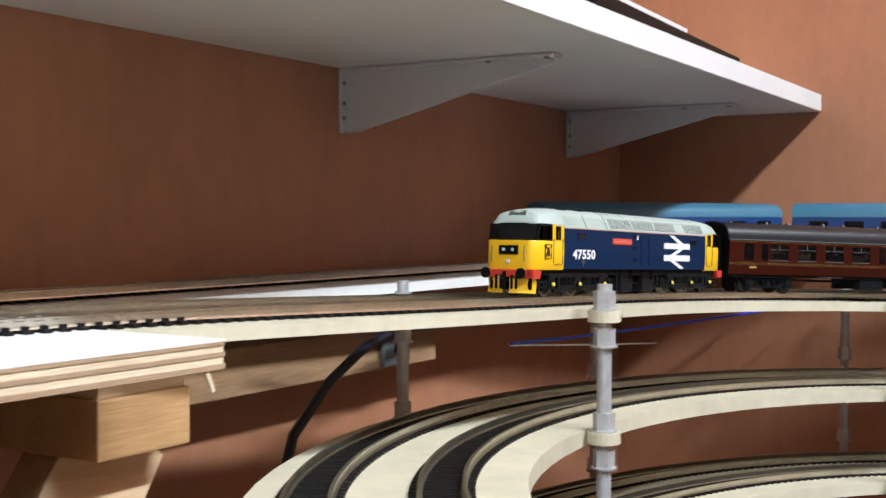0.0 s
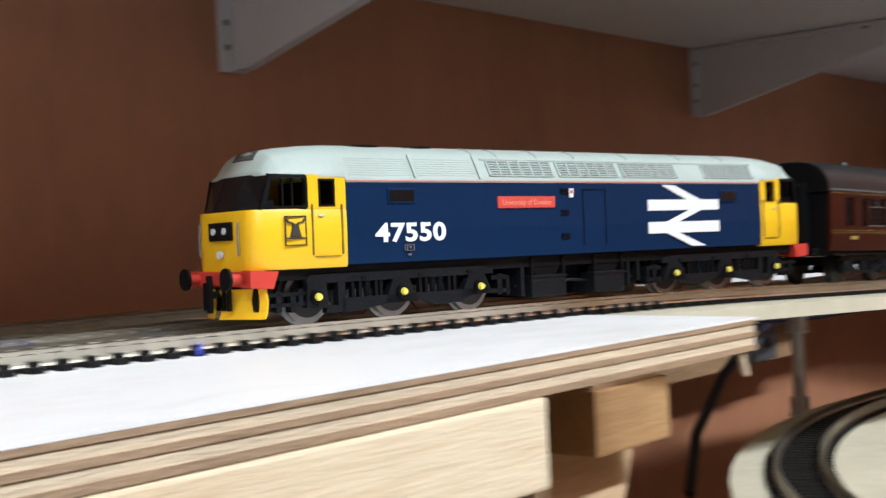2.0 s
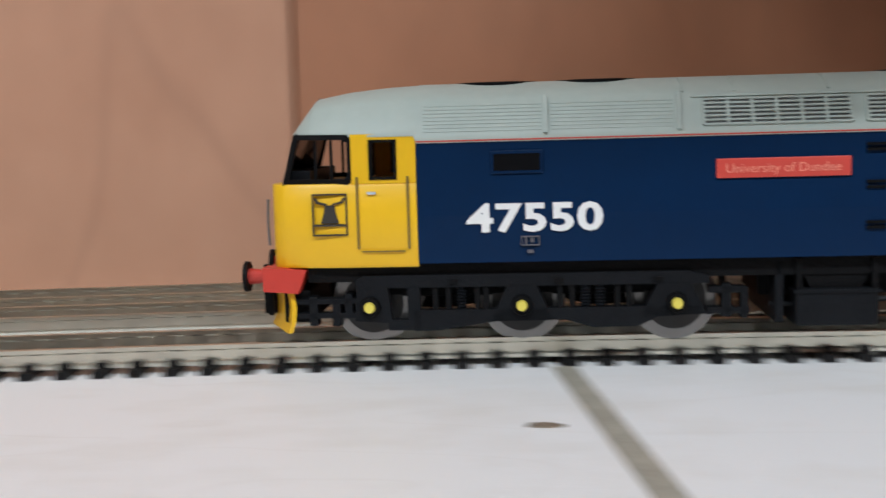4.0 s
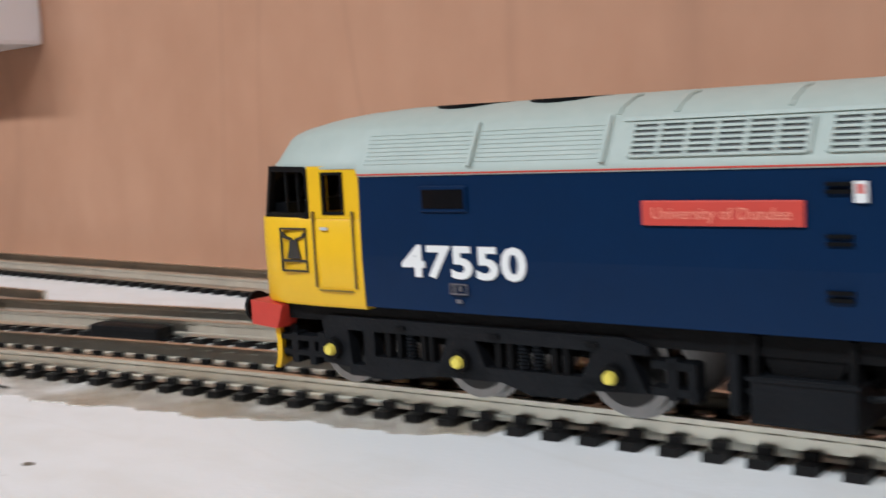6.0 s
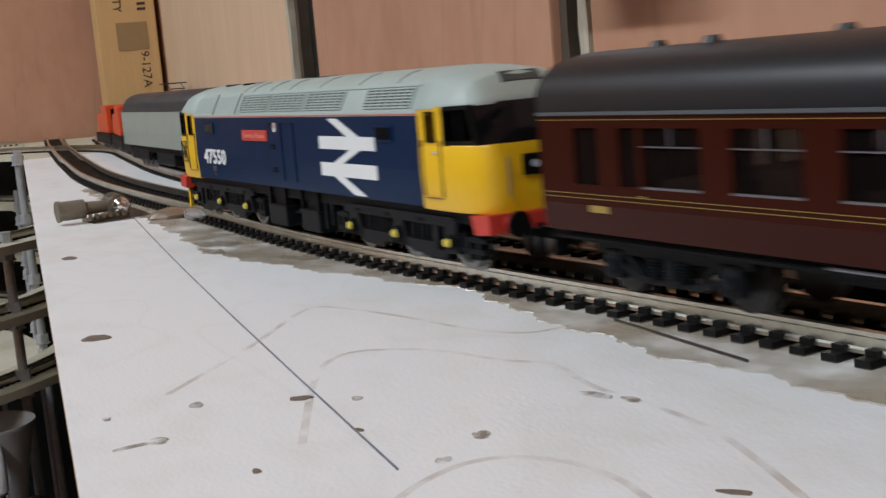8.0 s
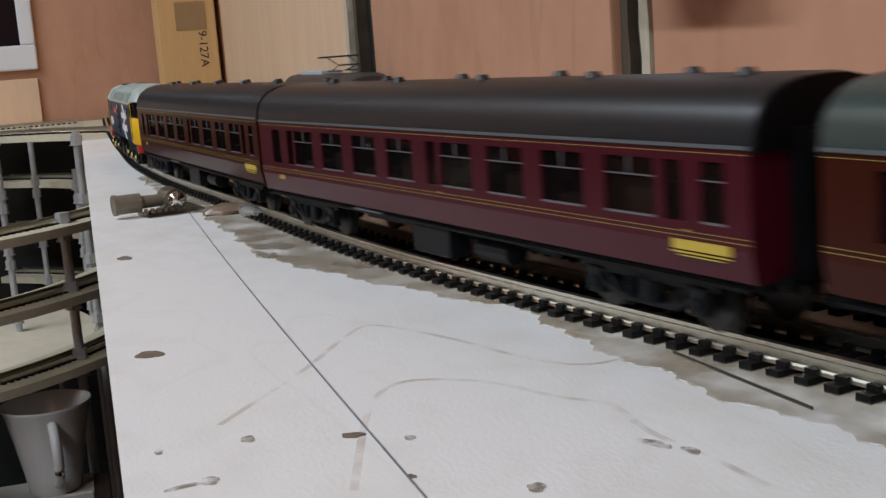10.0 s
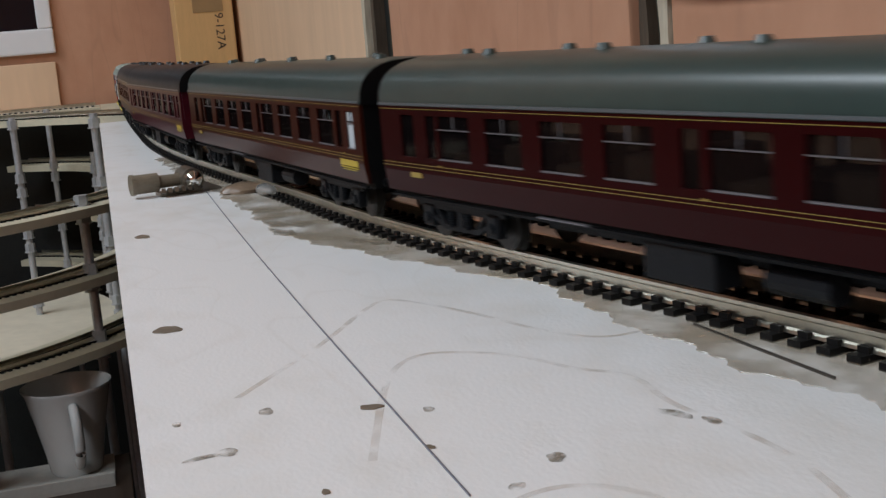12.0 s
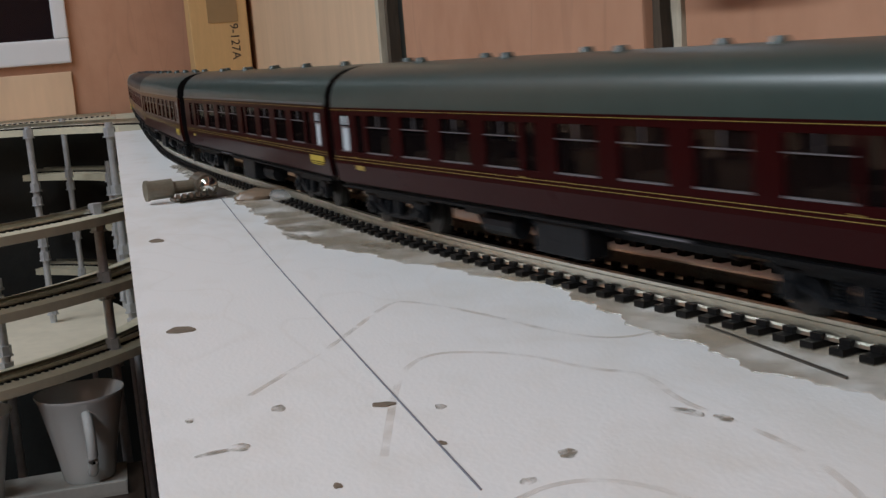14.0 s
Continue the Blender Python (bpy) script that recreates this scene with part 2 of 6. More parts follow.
M["smear"] = mat("glue_smear", (0.56, 0.47, 0.35), 0.20, var=0.25, scale=60)



def patchy(m, scale, lo, hi, most):
    """Lets a thin film of glue or dirt break up into patches."""
    t = m.node_tree
    b = t.nodes["Principled BSDF"]
    co = t.nodes.new("ShaderNodeTexCoord")
    nz = t.nodes.new("ShaderNodeTexNoise")
    nz.inputs["Scale"].default_value, nz.inputs["Detail"].default_value = scale, 6
    mr = t.nodes.new("ShaderNodeMapRange")
    mr.inputs[1].default_value, mr.inputs[2].default_value, mr.inputs[4].default_value = lo, hi, most
    for u, v in ((co.outputs["Object"], nz.inputs["Vector"]), (nz.outputs[0], mr.inputs[0]), (mr.outputs[0], b.inputs["Alpha"])):
        t.links.new(u, v)


patchy(M["smear"], 55, 0.25, 0.66, 0.62)
patchy(M["figure"], 120, 0.38, 0.70, 0.16)
patchy(M["stain"], 400, 0.36, 0.64, 0.55)


def add_grain_lines(m, tint, amount):
    """Thin wandering veneer lines over a painted board."""
    t = m.node_tree
    b = t.nodes["Principled BSDF"]
    old = b.inputs["Base Color"].links[0].from_socket
    co = t.nodes.new("ShaderNodeTexCoord")
    mp = t.nodes.new("ShaderNodeMapping")
    mp.inputs["Scale"].default_value = (4.0, 11.0, 1.0)
    nz = t.nodes.new("ShaderNodeTexNoise")
    nz.inputs["Scale"].default_value, nz.inputs["Detail"].default_value, nz.inputs["Distortion"].default_value = 1.3, 2.5, 0.6
    mu = t.nodes.new("ShaderNodeMath")
    mu.operation, mu.inputs[1].default_value = "MULTIPLY", 9.0
    fr = t.nodes.new("ShaderNodeMath")
    fr.operation = "FRACT"
    rp = t.nodes.new("ShaderNodeValToRGB")
    rp.color_ramp.elements[0].position, rp.color_ramp.elements[0].color = 0.42, (0, 0, 0, 1)
    e = rp.color_ramp.elements.new(0.49)
    e.color = (1, 1, 1, 1)
    rp.color_ramp.elements[2].position, rp.color_ramp.elements[2].color = 0.54, (0, 0, 0, 1)
    br = t.nodes.new("ShaderNodeTexNoise")
    br.inputs["Scale"].default_value = 14.0
    am = t.nodes.new("ShaderNodeMath")
    am.operation = "MULTIPLY"
    a2 = t.nodes.new("ShaderNodeMath")
    a2.operation, a2.inputs[1].default_value = "MULTIPLY", amount
    mx = t.nodes.new("ShaderNodeMix")
    mx.data_type = "RGBA"
    mx.inputs[7].default_value = (*tint, 1)
    for u, v in ((co.outputs["Object"], mp.inputs[0]), (mp.outputs[0], nz.inputs["Vector"]), (nz.outputs[0], mu.inputs[0]), (mu.outputs[0], fr.inputs[0]), (fr.outputs[0], rp.inputs[0]),
                 (co.outputs["Object"], br.inputs["Vector"]), (rp.outputs[0], am.inputs[0]), (br.outputs[0], am.inputs[1]), (am.outputs[0], a2.inputs[0]), (a2.outputs[0], mx.inputs[0]), (old, mx.inputs[6]), (mx.outputs[2], b.inputs["Base Color"])):
        t.links.new(u, v)


add_grain_lines(M["board"], (0.45, 0.37, 0.28), 0.12)
add_grain_lines(M["ply_west"], (0.36, 0.19, 0.12), 0.5)
add_grain_lines(M["ply_east"], (0.22, 0.09, 0.05), 0.22)

# ---- the plan ----
LINE = [(-1.60, -0.094), (-1.30, -0.0985), (-0.95, -0.0985), (-0.687, -0.0955), (-0.548, -0.0865), (-0.442, -0.074), (-0.338, -0.0605),
        (-0.21, -0.0465), (-0.106, -0.0245), (-0.016, -0.003), (0.065, 0.0125), (0.16, 0.026), (0.27, 0.0345), (0.36, 0.037),
        (0.444, 0.0345), (0.517, 0.0275), (0.588, 0.0195), (0.659, 0.0080), (0.764, -0.0115), (0.862, -0.0258), (0.96, -0.0345), (1.05, -0.0395), (1.12, -0.0415)]
HX, HY, RX, RY = 1.12, -0.3415, 0.41, 0.30   # centre and half axes of the oval eastern spiral


def oval(e, off=0.0):
    """A point of the spiral at the angle e from north, off metres outside its centre line."""
    n = Vector((math.sin(e) / RX, math.cos(e) / RY)).normalized()
    return HX + RX * math.sin(e) + n.x * off, HY + RY * math.cos(e) + n.y * off


def oval_run(e):
    """Metres along the spiral's centre line from north to the angle e."""
    q = np.linspace(0, e, 61)
    m = (q[1:] + q[:-1]) / 2
    return float(np.sum(np.hypot(RX * np.cos(m), RY * np.sin(m))) * e / 60)


def smooth_line(pts, n=900, k=41):
    p = np.array(pts)
    d = np.r_[0, np.cumsum(np.hypot(*np.diff(p, axis=0).T))]
    u = np.linspace(0, d[-1], n)
    out = []
    for i in (0, 1):
        q = np.interp(u, d, p[:, i])
        e = np.r_[2 * q[0] - q[k // 2:0:-1], q, 2 * q[-1] - q[-2:-k // 2 - 1:-1]]
        out.append(np.convolve(e, np.ones(k) / k, "valid"))
    return np.stack(out, 1)


main = smooth_line(LINE)
arc = [oval(e) for e in np.linspace(0.01, 4.6, 300)]
main = np.vstack([main, np.array(arc)])
DIST = np.r_[0, np.cumsum(np.hypot(*np.diff(main, axis=0).T))]
S0 = float(np.interp(0.0, main[:900, 0], DIST[:900]))


def on_line(s):
    """The place on the main line s metres west of x = 0."""
    return np.array([np.interp(S0 - s, DIST, main[:, 0]), np.interp(S0 - s, DIST, main[:, 1])])


GRADE = 0.034   # the line falls this much a metre into the eastern spiral


def fall(s):
    """How far the main line lies under its level stretch, s metres west of x = 0."""
    return GRADE * 0.03 * float(np.logaddexp(0, (-s - 0.806) / 0.03))


WB = 0.34   # where the two plywood linings of the north wall meet


def wall_y(x):
    return 0.1344 + (0.010 if x > WB else 0.04) * (x - WB)


def offset_line(x0, x1, off, n=120, k=0.0):
    """Points of a line beside the main one, off metres towards the wall, drawing away by k a metre west of x = 0."""
    a, b = S0 - np.interp(x0, main[:900, 0], DIST[:900]), S0 - np.interp(x1, main[:900, 0], DIST[:900])
    p = np.array([on_line(s) for s in np.linspace(a, b, n)])
    d = np.gradient(p, axis=0)
    d /= np.linalg.norm(d, axis=1)[:, None]
    o = off + k * np.maximum(0, -p[:, 0])
    return p - np.stack([-d[:, 1], d[:, 0]], 1) * o[:, None] * (1 if x0 > x1 else -1)

# ---- the room ----
WX, EX, SY, CZ = -1.62, 1.62, -2.6, 2.34


def wall_frame(x):
    """A frame on the north wall at x: x runs east along it, y into it."""
    k = 0.010 if x > WB else 0.04
    return pose(x, wall_y(x), 0, 0, 0, math.degrees(math.atan(k)))


m = wall_frame(WB + 0.001)
setting(part("wall_north", box(0, (EX - WB) * 1.0025 + 0.02, 0, 0.02, 0, CZ, m), M["ply_east"]), "reddish varnished plywood wall behind the tracks", "wall")
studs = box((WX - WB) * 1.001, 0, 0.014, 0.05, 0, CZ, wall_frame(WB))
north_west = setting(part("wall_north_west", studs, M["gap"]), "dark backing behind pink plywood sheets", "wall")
mw = wall_frame(WB)
# sheets stop just under board level; the bare dark backing paints the shade below
for a, b, mm in ((-0.332, WB, "ply_west"), (-0.775, -0.372, "ply_west"), (WX, -0.857, "ply_pale")):
    part("plywood_sheet", box(a - WB, b - WB, 0, 0.013, RZ - 0.03, CZ, mw, 0.0015), M[mm], north_west)


def ragged_strip(a, b, y0, y1, amp, seed):
    """An upright strip of the wall whose two edges wander."""
    rnd = random.Random(seed)
    zs = np.linspace(RZ - 0.03, CZ, 90)
    bm = bmesh.new()
    rings = []
    for z in zs:
        p, q = a - WB + rnd.uniform(-amp, amp), b - WB + rnd.uniform(-amp, amp)
        rings.append([bm.verts.new(mw @ Vector((u, v, z))) for u, v in ((p, y0), (q, y0), (q, y1), (p, y1))])
    for e, f in zip(rings, rings[1:]):
        for i in range(4):
            bm.faces.new((e[i], e[(i + 1) % 4], f[(i + 1) % 4], f[i]))
    bm.faces.new(rings[0][::-1])
    bm.faces.new(rings[-1])
    return bm


for k, (a, b) in enumerate(((-0.3425, -0.3345), (-0.8550, -0.8460))):
    part("sheet_edge", ragged_strip(a, b, -0.0006, 0.0125, 0.0012, k), M["torn"], north_west, "pale torn plywood edge")
for k, (a, b) in enumerate(((-0.3705, -0.3625), (-0.8445, -0.8350))):
    part("stud_face", ragged_strip(a, b, 0.0045, 0.0138, 0.0006, 10 + k), M["stud"], north_west, "weathered stud in the gap")
for k, (a, b) in enumerate(((-0.3500, -0.3445), (-0.7900, -0.7790))):
    part("membrane_fold", ragged_strip(a, b, 0.0035, 0.0137, 0.0020, 20 + k), M["membrane"], north_west, "crumpled green membrane in the gap")
setting(part("wall_east", box(EX, EX + 0.02, SY, wall_y(EX) + 0.02, 0, CZ), M["ply_east"]), "reddish plywood end wall", "wall")
# added dark sheet: puts the shade below track level on the end wall
setting(part("wall_membrane", box(WX + 0.0015, WX + 0.006, -1.6, 0.02, 0, RZ - 0.022), M["gap"]), "dark sheet standing in for shade below the track level", "wall lining")
# west wall with its window
wy0, wy1, wz0 = -0.95, -0.183, RZ + 0.070
bm = bmesh.new()
add_box(bm, WX - 0.02, WX, SY, wy0, 0, CZ)
add_box(bm, WX - 0.02, WX, wy1, 0.06, 0, CZ)
add_box(bm, WX - 0.02, WX, wy0, wy1, 0, wz0)
add_box(bm, WX - 0.02, WX, wy0, wy1, RZ + 0.85, CZ)
setting(part("wall_west", bm, M["ply_west"]), "pinkish plywood end wall with a window", "wall")
win = setting(thing("window_1", pose(WX, wy0, wz0), "white plastic framed window, dark outside", "window"), "white plastic framed window, dark outside", "window")
ww, wh = wy1 - wy0, RZ + 0.85 - wz0
bm = bmesh.new()
add_box(bm, -0.02, 0.012, 0, ww, 0, 0.034, None, 0.003)
add_box(bm, -0.02, 0.012, 0, ww, wh - 0.05, wh, None, 0.003)
add_box(bm, -0.02, 0.011, 0, 0.034, 0.034, wh - 0.05, None, 0.003)
add_box(bm, -0.02, 0.011, ww - 0.02, ww, 0.034, wh - 0.05, None, 0.003)
part("window_frame", bm, M["upvc"], win)
part("pane", box(-0.014, -0.010, 0.05, ww - 0.02, 0.034, wh - 0.05), M["night"], win, "dark window pane")
part("plywood_panel", box(WX + 0.001, WX + 0.008, -0.42, -0.186, RZ - 0.015, wz0 - 0.012, None, 0.001), M["ply_pale"], None, "")
setting(bpy.data.objects["plywood_panel"], "pale plywood offcut under the window", "panel")
# closing wall added out of view, near black so it bounces little light
setting(part("wall_south", box(WX, EX, SY - 0.02, SY, 0, CZ), M["south_dark"]), "unseen dark wall closing the shed", "wall")
setting(part("floor", box(WX, EX, SY, 0.3, -0.05, 0), M["floor"]), "dark shed floor", "floor")
setting(part("ceiling", box(WX - 0.05, EX + 0.05, SY - 0.05, 0.4, CZ, CZ + 0.03), M["ceiling"]), "white ceiling", "ceiling")
for lx in (0.95, -0.70):
    bt = thing("ceiling_batten_light", pose(lx, -1.25, CZ), "white fluorescent batten light on the ceiling", "lamp", "batten lights")
    part("housing", box(-0.62, 0.62, -0.04, 0.04, -0.022, 0, None, 0.004), M["white_metal"], bt)

# ---- baseboards ----
def board(name, poly, label):
    ob = setting(new(name), label, "baseboard")
    ob.empty_display_size = 0.01
    part("top_face", prism_bm(poly, BT - 0.0007, BT, "z"), M["board"], ob)
    z = BT - 0.0007
    for k, h in enumerate((0.0013, 0.0022, 0.0014, 0.0024, 0.0017)):
        c = sum(a for a, b in poly) / len(poly), sum(b for a, b in poly) / len(poly)
        sh = [(a + (0.0006 if k % 2 else 0.0002) * (1 if a < c[0] else -1), b + (0.0005 if k % 2 else 0.0001) * (1 if b < c[1] else -1)) for a, b in poly]
        part("veneer", prism_bm(sh, z - h, z, "z"), M["lamina_light" if k % 2 else "lamina_dark"], ob)
        z -= h
    return ob


def joint_x(y):
    """The slightly skewed joint between the two baseboards."""
    return 0.4042 - 0.0664 * (y - 0.0217)


board("baseboard_west", [(-1.08, -0.138), (joint_x(-0.138) - 0.0006, -0.138), (joint_x(0.134) - 0.0006, 0.134), (-1.08, wall_y(-1.08) - 0.001)], "white painted plywood baseboard with stains and pencil line")
board("baseboard_east", [(joint_x(-0.085) + 0.0006, -0.085), (0.76, -0.0835), (0.76, wall_y(0.76) - 0.001), (joint_x(0.134) + 0.0006, 0.134)], "white painted plywood baseboard with bare edge")
part("joint_filler", box(-0.0022, 0.0022, -0.106, 0.0, BT - 0.006, BT + 0.0003, pose(0.4042, 0.0217, 0, 0, 0, 3.8)), M["filler"], None)
setting(bpy.data.objects["joint_filler"], "brown filler in the joint of the boards", "trim")


def timber(name, bm, label, mt="pine"):
    return tagged(part(name, bm, M[mt]), label, "timber")


timber("apron_batten", box(0.412, 0.655, -0.0845, -0.064, BT - 0.031, BT - 0.0099, None, 0.001), "pale sawn softwood batten under the board edge", "pine_pale")
timber("bearer_block", box(0.757, 0.803, -0.027, 0.10, RZ - 0.052, RZ - 0.0300, None, 0.001), "square pine bearer end under the board", "pine_shaded")
timber("packing_strip", box(0.759, 0.802, -0.025, 0.10, RZ - 0.030, BT - 0.0099, None, 0.0005), "thin pine packing strip on the bearer", "pine_pale")
timber("diagonal_brace", box(-0.02, 0.02, -0.03, 0.0, -0.30, 0.02, pose(0.780, 0.02, RZ - 0.070, -22, 0, 0) @ pose(0, 0, 0, 0, 46, 0), 0.001), "pine diagonal brace down to the wall")
timber("wall_rail", box(0.0, 0.785, -0.03, -0.001, RZ - 0.068, RZ - 0.040, wall_frame(0.42), 0.001), "brown timber rail along the wall, shade in its colour", "rail_shaded")
timber("leg_post", box(-0.02, 0.02, -0.02, 0.02, 0, RZ - 0.062, pose(0.66, 0.06, 0), 0.001), "pine leg under the baseboard", "pine")
timber("west_bearer", box(-1.0, 0.30, 0.0, 0.03, RZ - 0.07, BT - 0.0099, pose(0, -0.02, 0), 0.001), "pine bearer under the baseboard", "pine")

# ---- the shelf ----
SM = wall_frame(0.42)
SZ = RZ + 0.137
sh = thing("wall_shelf", SM, "white melamine shelf on white steel brackets", "shelf")
part("shelf_board", prism_bm([(0.02, -0.2206), (EX - 0.424, -0.2040), (EX - 0.424, -0.001), (0.02, -0.001)], SZ, SZ + 0.016, "z"), M["white"], sh)
part("edging_strip", prism_bm([(0.02, -0.2221), (EX - 0.424, -0.2055), (EX - 0.424, -0.2041), (0.02, -0.2207)], SZ + 0.0003, SZ + 0.0157, "z"), M["white"], sh, "white edging strip")


def bracket(x):
    ob = thing("shelf_bracket", SM @ pose(x, 0, SZ), "pressed white steel shelf bracket", "bracket", "shelf brackets")
    h, d, w = 0.044, 0.162, 0.0068
    part("wall_leg", box(-w, w, -0.0025, -0.0003, -h, -0.0004, None, 0.0005), M["white_metal"], ob)
    part("shelf_leg", box(-w, w, -d, -0.001, -0.0024, -0.0005, None, 0.0005), M["white_metal"], ob)
    part("web", prism_bm([(-0.002, -0.002), (-d + 0.004, -0.002), (-d + 0.002, -0.0042), (-0.010, -h + 0.002), (-0.002, -h + 0.0005)], -0.0006, 0.0012, "x"), M["white_metal"], ob)
    bm = bmesh.new()
    prism(bm, [(-d + 0.002, -0.0042), (-0.010, -h + 0.002), (-0.010, -h + 0.0008), (-d + 0.002, -0.0054)], -0.0006, 0.0046, "x")
    prism(bm, [(-0.0025, -h), (-0.0105, -h + 0.0008), (-0.0105, -h + 0.002), (-0.0025, -h + 0.0012)], -0.0030, 0.0046, "x")
    part("folded_lip", bm, M["white_metal"], ob)
    for zz in (-0.010, -0.024, -0.034):
        part("screw", cyl(0.0016, 0.0012, 0.0012, pose(-0.0036, -0.0030, zz, 90), 10), M["tyre"], ob, "small dark screw")
    for yy in (-0.115, -0.156):
        part("screw", cyl(0.0018, 0.0018, 0.0012, pose(-0.0036, yy, -0.0030), 10), M["tyre"], ob, "small dark screw")


for bx in (0.328, 0.7120, 1.0750):
    bracket(bx)
stk = thing("boxed_track", SM @ pose(0.90, -0.165, SZ + 0.016, 0, 0, 3), "white boxes with dark track pieces on the shelf", "box")
part("carton", box(-0.25, 0.005, -0.012, 0.05, 0.008, 0.024, None, 0.0008), M["white"], stk)
part("track_strip", box(-0.25, 0.065, -0.036, 0.03, 0, 0.008, None, 0.0005), M["sleeper"], stk)

# ---- track ----
SL = 0.0071
sleeper_me = {}


def sleeper_mesh():
    if not sleeper_me:
        bm = bmesh.new()
        add_box(bm, -0.00165, 0.00165, -0.0130, 0.0130, 0, 0.0015)
        for sy in (-1, 1):
            for o in (-0.0015, 0.0015):
                add_box(bm, -0.0013, 0.0013, sy * 0.00865 + o - 0.0006, sy * 0.00865 + o + 0.0006, 0.0015, 0.0027)
        me = bpy.data.meshes.new("sleeper")
        bm.to_mesh(me)
        bm.free()
        me.materials.append(M["sleeper"])
        sleeper_me["m"] = me
    return sleeper_me["m"]


RAILP = [(-0.0012, 0), (0.0012, 0), (0.0010, 0.0006), (0.0006, 0.0010), (0.0006, 0.0028), (0.0008, 0.0031), (0.0008, 0.0039), (-0.0008, 0.0039), (-0.0008, 0.0031), (-0.0006, 0.0028), (-0.0006, 0.0010), (-0.0010, 0.0006)]


def track(pts, z, label, single=None, name="railway_track", drop=None):
    """Two rails on sleepers along plan points; single: the stretch of x whose sleepers are objects of their own."""
    ob = tagged(new(name), label, "railway track", "tracks of the layout")
    ob.empty_display_size = 0.01
    p = np.array(pts, float)
    d = np.r_[0, np.cumsum(np.hypot(*np.diff(p, axis=0).T))]
    zd = np.zeros(len(p)) if drop is None else np.array(drop)
    for sy in (-1, 1):
        g = np.gradient(p, axis=0)
        g /= np.linalg.norm(g, axis=1)[:, None]
        q = p + np.stack([-g[:, 1], g[:, 0]], 1) * 0.00865 * sy
        part("rail", sweep([(e, f, z + 0.0015 - h) for (e, f), h in zip(q, zd)], RAILP), M["rail"], ob)
    verts, faces = [], []
    n = int(d[-1] / SL)
    for i in range(n):
        u = (i + 0.5) * SL
        x, y = np.interp(u, d, p[:, 0]), np.interp(u, d, p[:, 1])
        x2, y2 = np.interp(u + 0.002, d, p[:, 0]), np.interp(u + 0.002, d, p[:, 1])
        a = math.atan2(y2 - y, x2 - x)
        zz = z - float(np.interp(u, d, zd))
        if single and single[0] < x < single[1]:
            o = new("sleeper", sleeper_mesh())
            o.parent = ob
            o.matrix_basis = pose(x, y, zz, 0, 0, math.degrees(a))
            continue
        c, s = math.cos(a), math.sin(a)
        k = len(verts)
        for dz in (0, 0.0015):
            for ax, ay in ((-0.00165, -0.0130), (0.00165, -0.0130), (0.00165, 0.0130), (-0.00165, 0.0130)):
                verts.append((x + c * ax - s * ay, y + s * ax + c * ay, zz + dz))
        faces += [(k, k + 3, k + 2, k + 1), (k + 4, k + 5, k + 6, k + 7), (k, k + 1, k + 5, k + 4), (k + 1, k + 2, k + 6, k + 5), (k + 2, k + 3, k + 7, k + 6), (k + 3, k, k + 4, k + 7)]
    if verts:
        me = bpy.data.meshes.new("sleeper_run")
        me.from_pydata(verts, [], faces)
        me.materials.append(M["sleeper"])
        o = new("sleeper_run", me)
        o.parent = ob
        tagged(o, "", "", "", "stuff")
    return ob


def dense(pts, step=0.012):
    p = np.array(pts, float)
    d = np.r_[0, np.cumsum(np.hypot(*np.diff(p, axis=0).T))]
    u = np.linspace(0, d[-1], max(8, int(d[-1] / step)))
    return np.stack([np.interp(u, d, p[:, 0]), np.interp(u, d, p[:, 1])], 1)


md = dense(main[::-1])
ml = np.r_[0, np.cumsum(np.hypot(*np.diff(md, axis=0).T))]
track(md, BT, "black sleepered track with bright rails, main line", (-0.90, 0.80), drop=[fall(-(DIST[-1] - u - S0)) for u in ml])
track(dense(offset_line(1.10, -1.45, 0.043, k=0.010)), BT, "black sleepered track behind the main line", drop=[fall(-float(e[0])) for e in dense(offset_line(1.10, -1.45, 0.043, k=0.010))])
track(dense([(x, wall_y(x) - 0.021) for x in np.linspace(1.20, -1.5, 60)]), BT, "black sleepered track close along the wall")
mid = offset_line(-0.05, -1.40, 0.043, n=120, k=0.010)
track(dense([(x, y + 0.036 * (1 - math.exp(-max(0, -x - 0.05) * 7))) for x, y in mid[6:]]), BT + 0.0001, "black sleepered siding track joining by points")

# ---- eastern spiral ----
def band(inner, outer, zs, th, label, mt="cream", name="curved_roadbed"):
    """A flat curved board between two edges in plan, its top at the heights zs."""
    n = len(inner)
    bm = bmesh.new()
    lo_i, hi_i = [bm.verts.new((*p, q - th)) for p, q in zip(inner, zs)], [bm.verts.new((*p, q)) for p, q in zip(inner, zs)]
    lo_o, hi_o = [bm.verts.new((*p, q - th)) for p, q in zip(outer, zs)], [bm.verts.new((*p, q)) for p, q in zip(outer, zs)]
    for i in range(n - 1):
        bm.faces.new((hi_i[i], hi_i[i + 1], hi_o[i + 1], hi_o[i]))
        bm.faces.new((lo_i[i], lo_o[i], lo_o[i + 1], lo_i[i + 1]))
        bm.faces.new((lo_i[i], lo_i[i + 1], hi_i[i + 1], hi_i[i]))
        bm.faces.new((lo_o[i], hi_o[i], hi_o[i + 1], lo_o[i + 1]))
    for i in (0, n - 1):
        bm.faces.new((lo_i[i], hi_i[i], hi_o[i], lo_o[i]))
    return tagged(part(name, bm, M[mt]), label, "roadbed", "curved roadbeds")


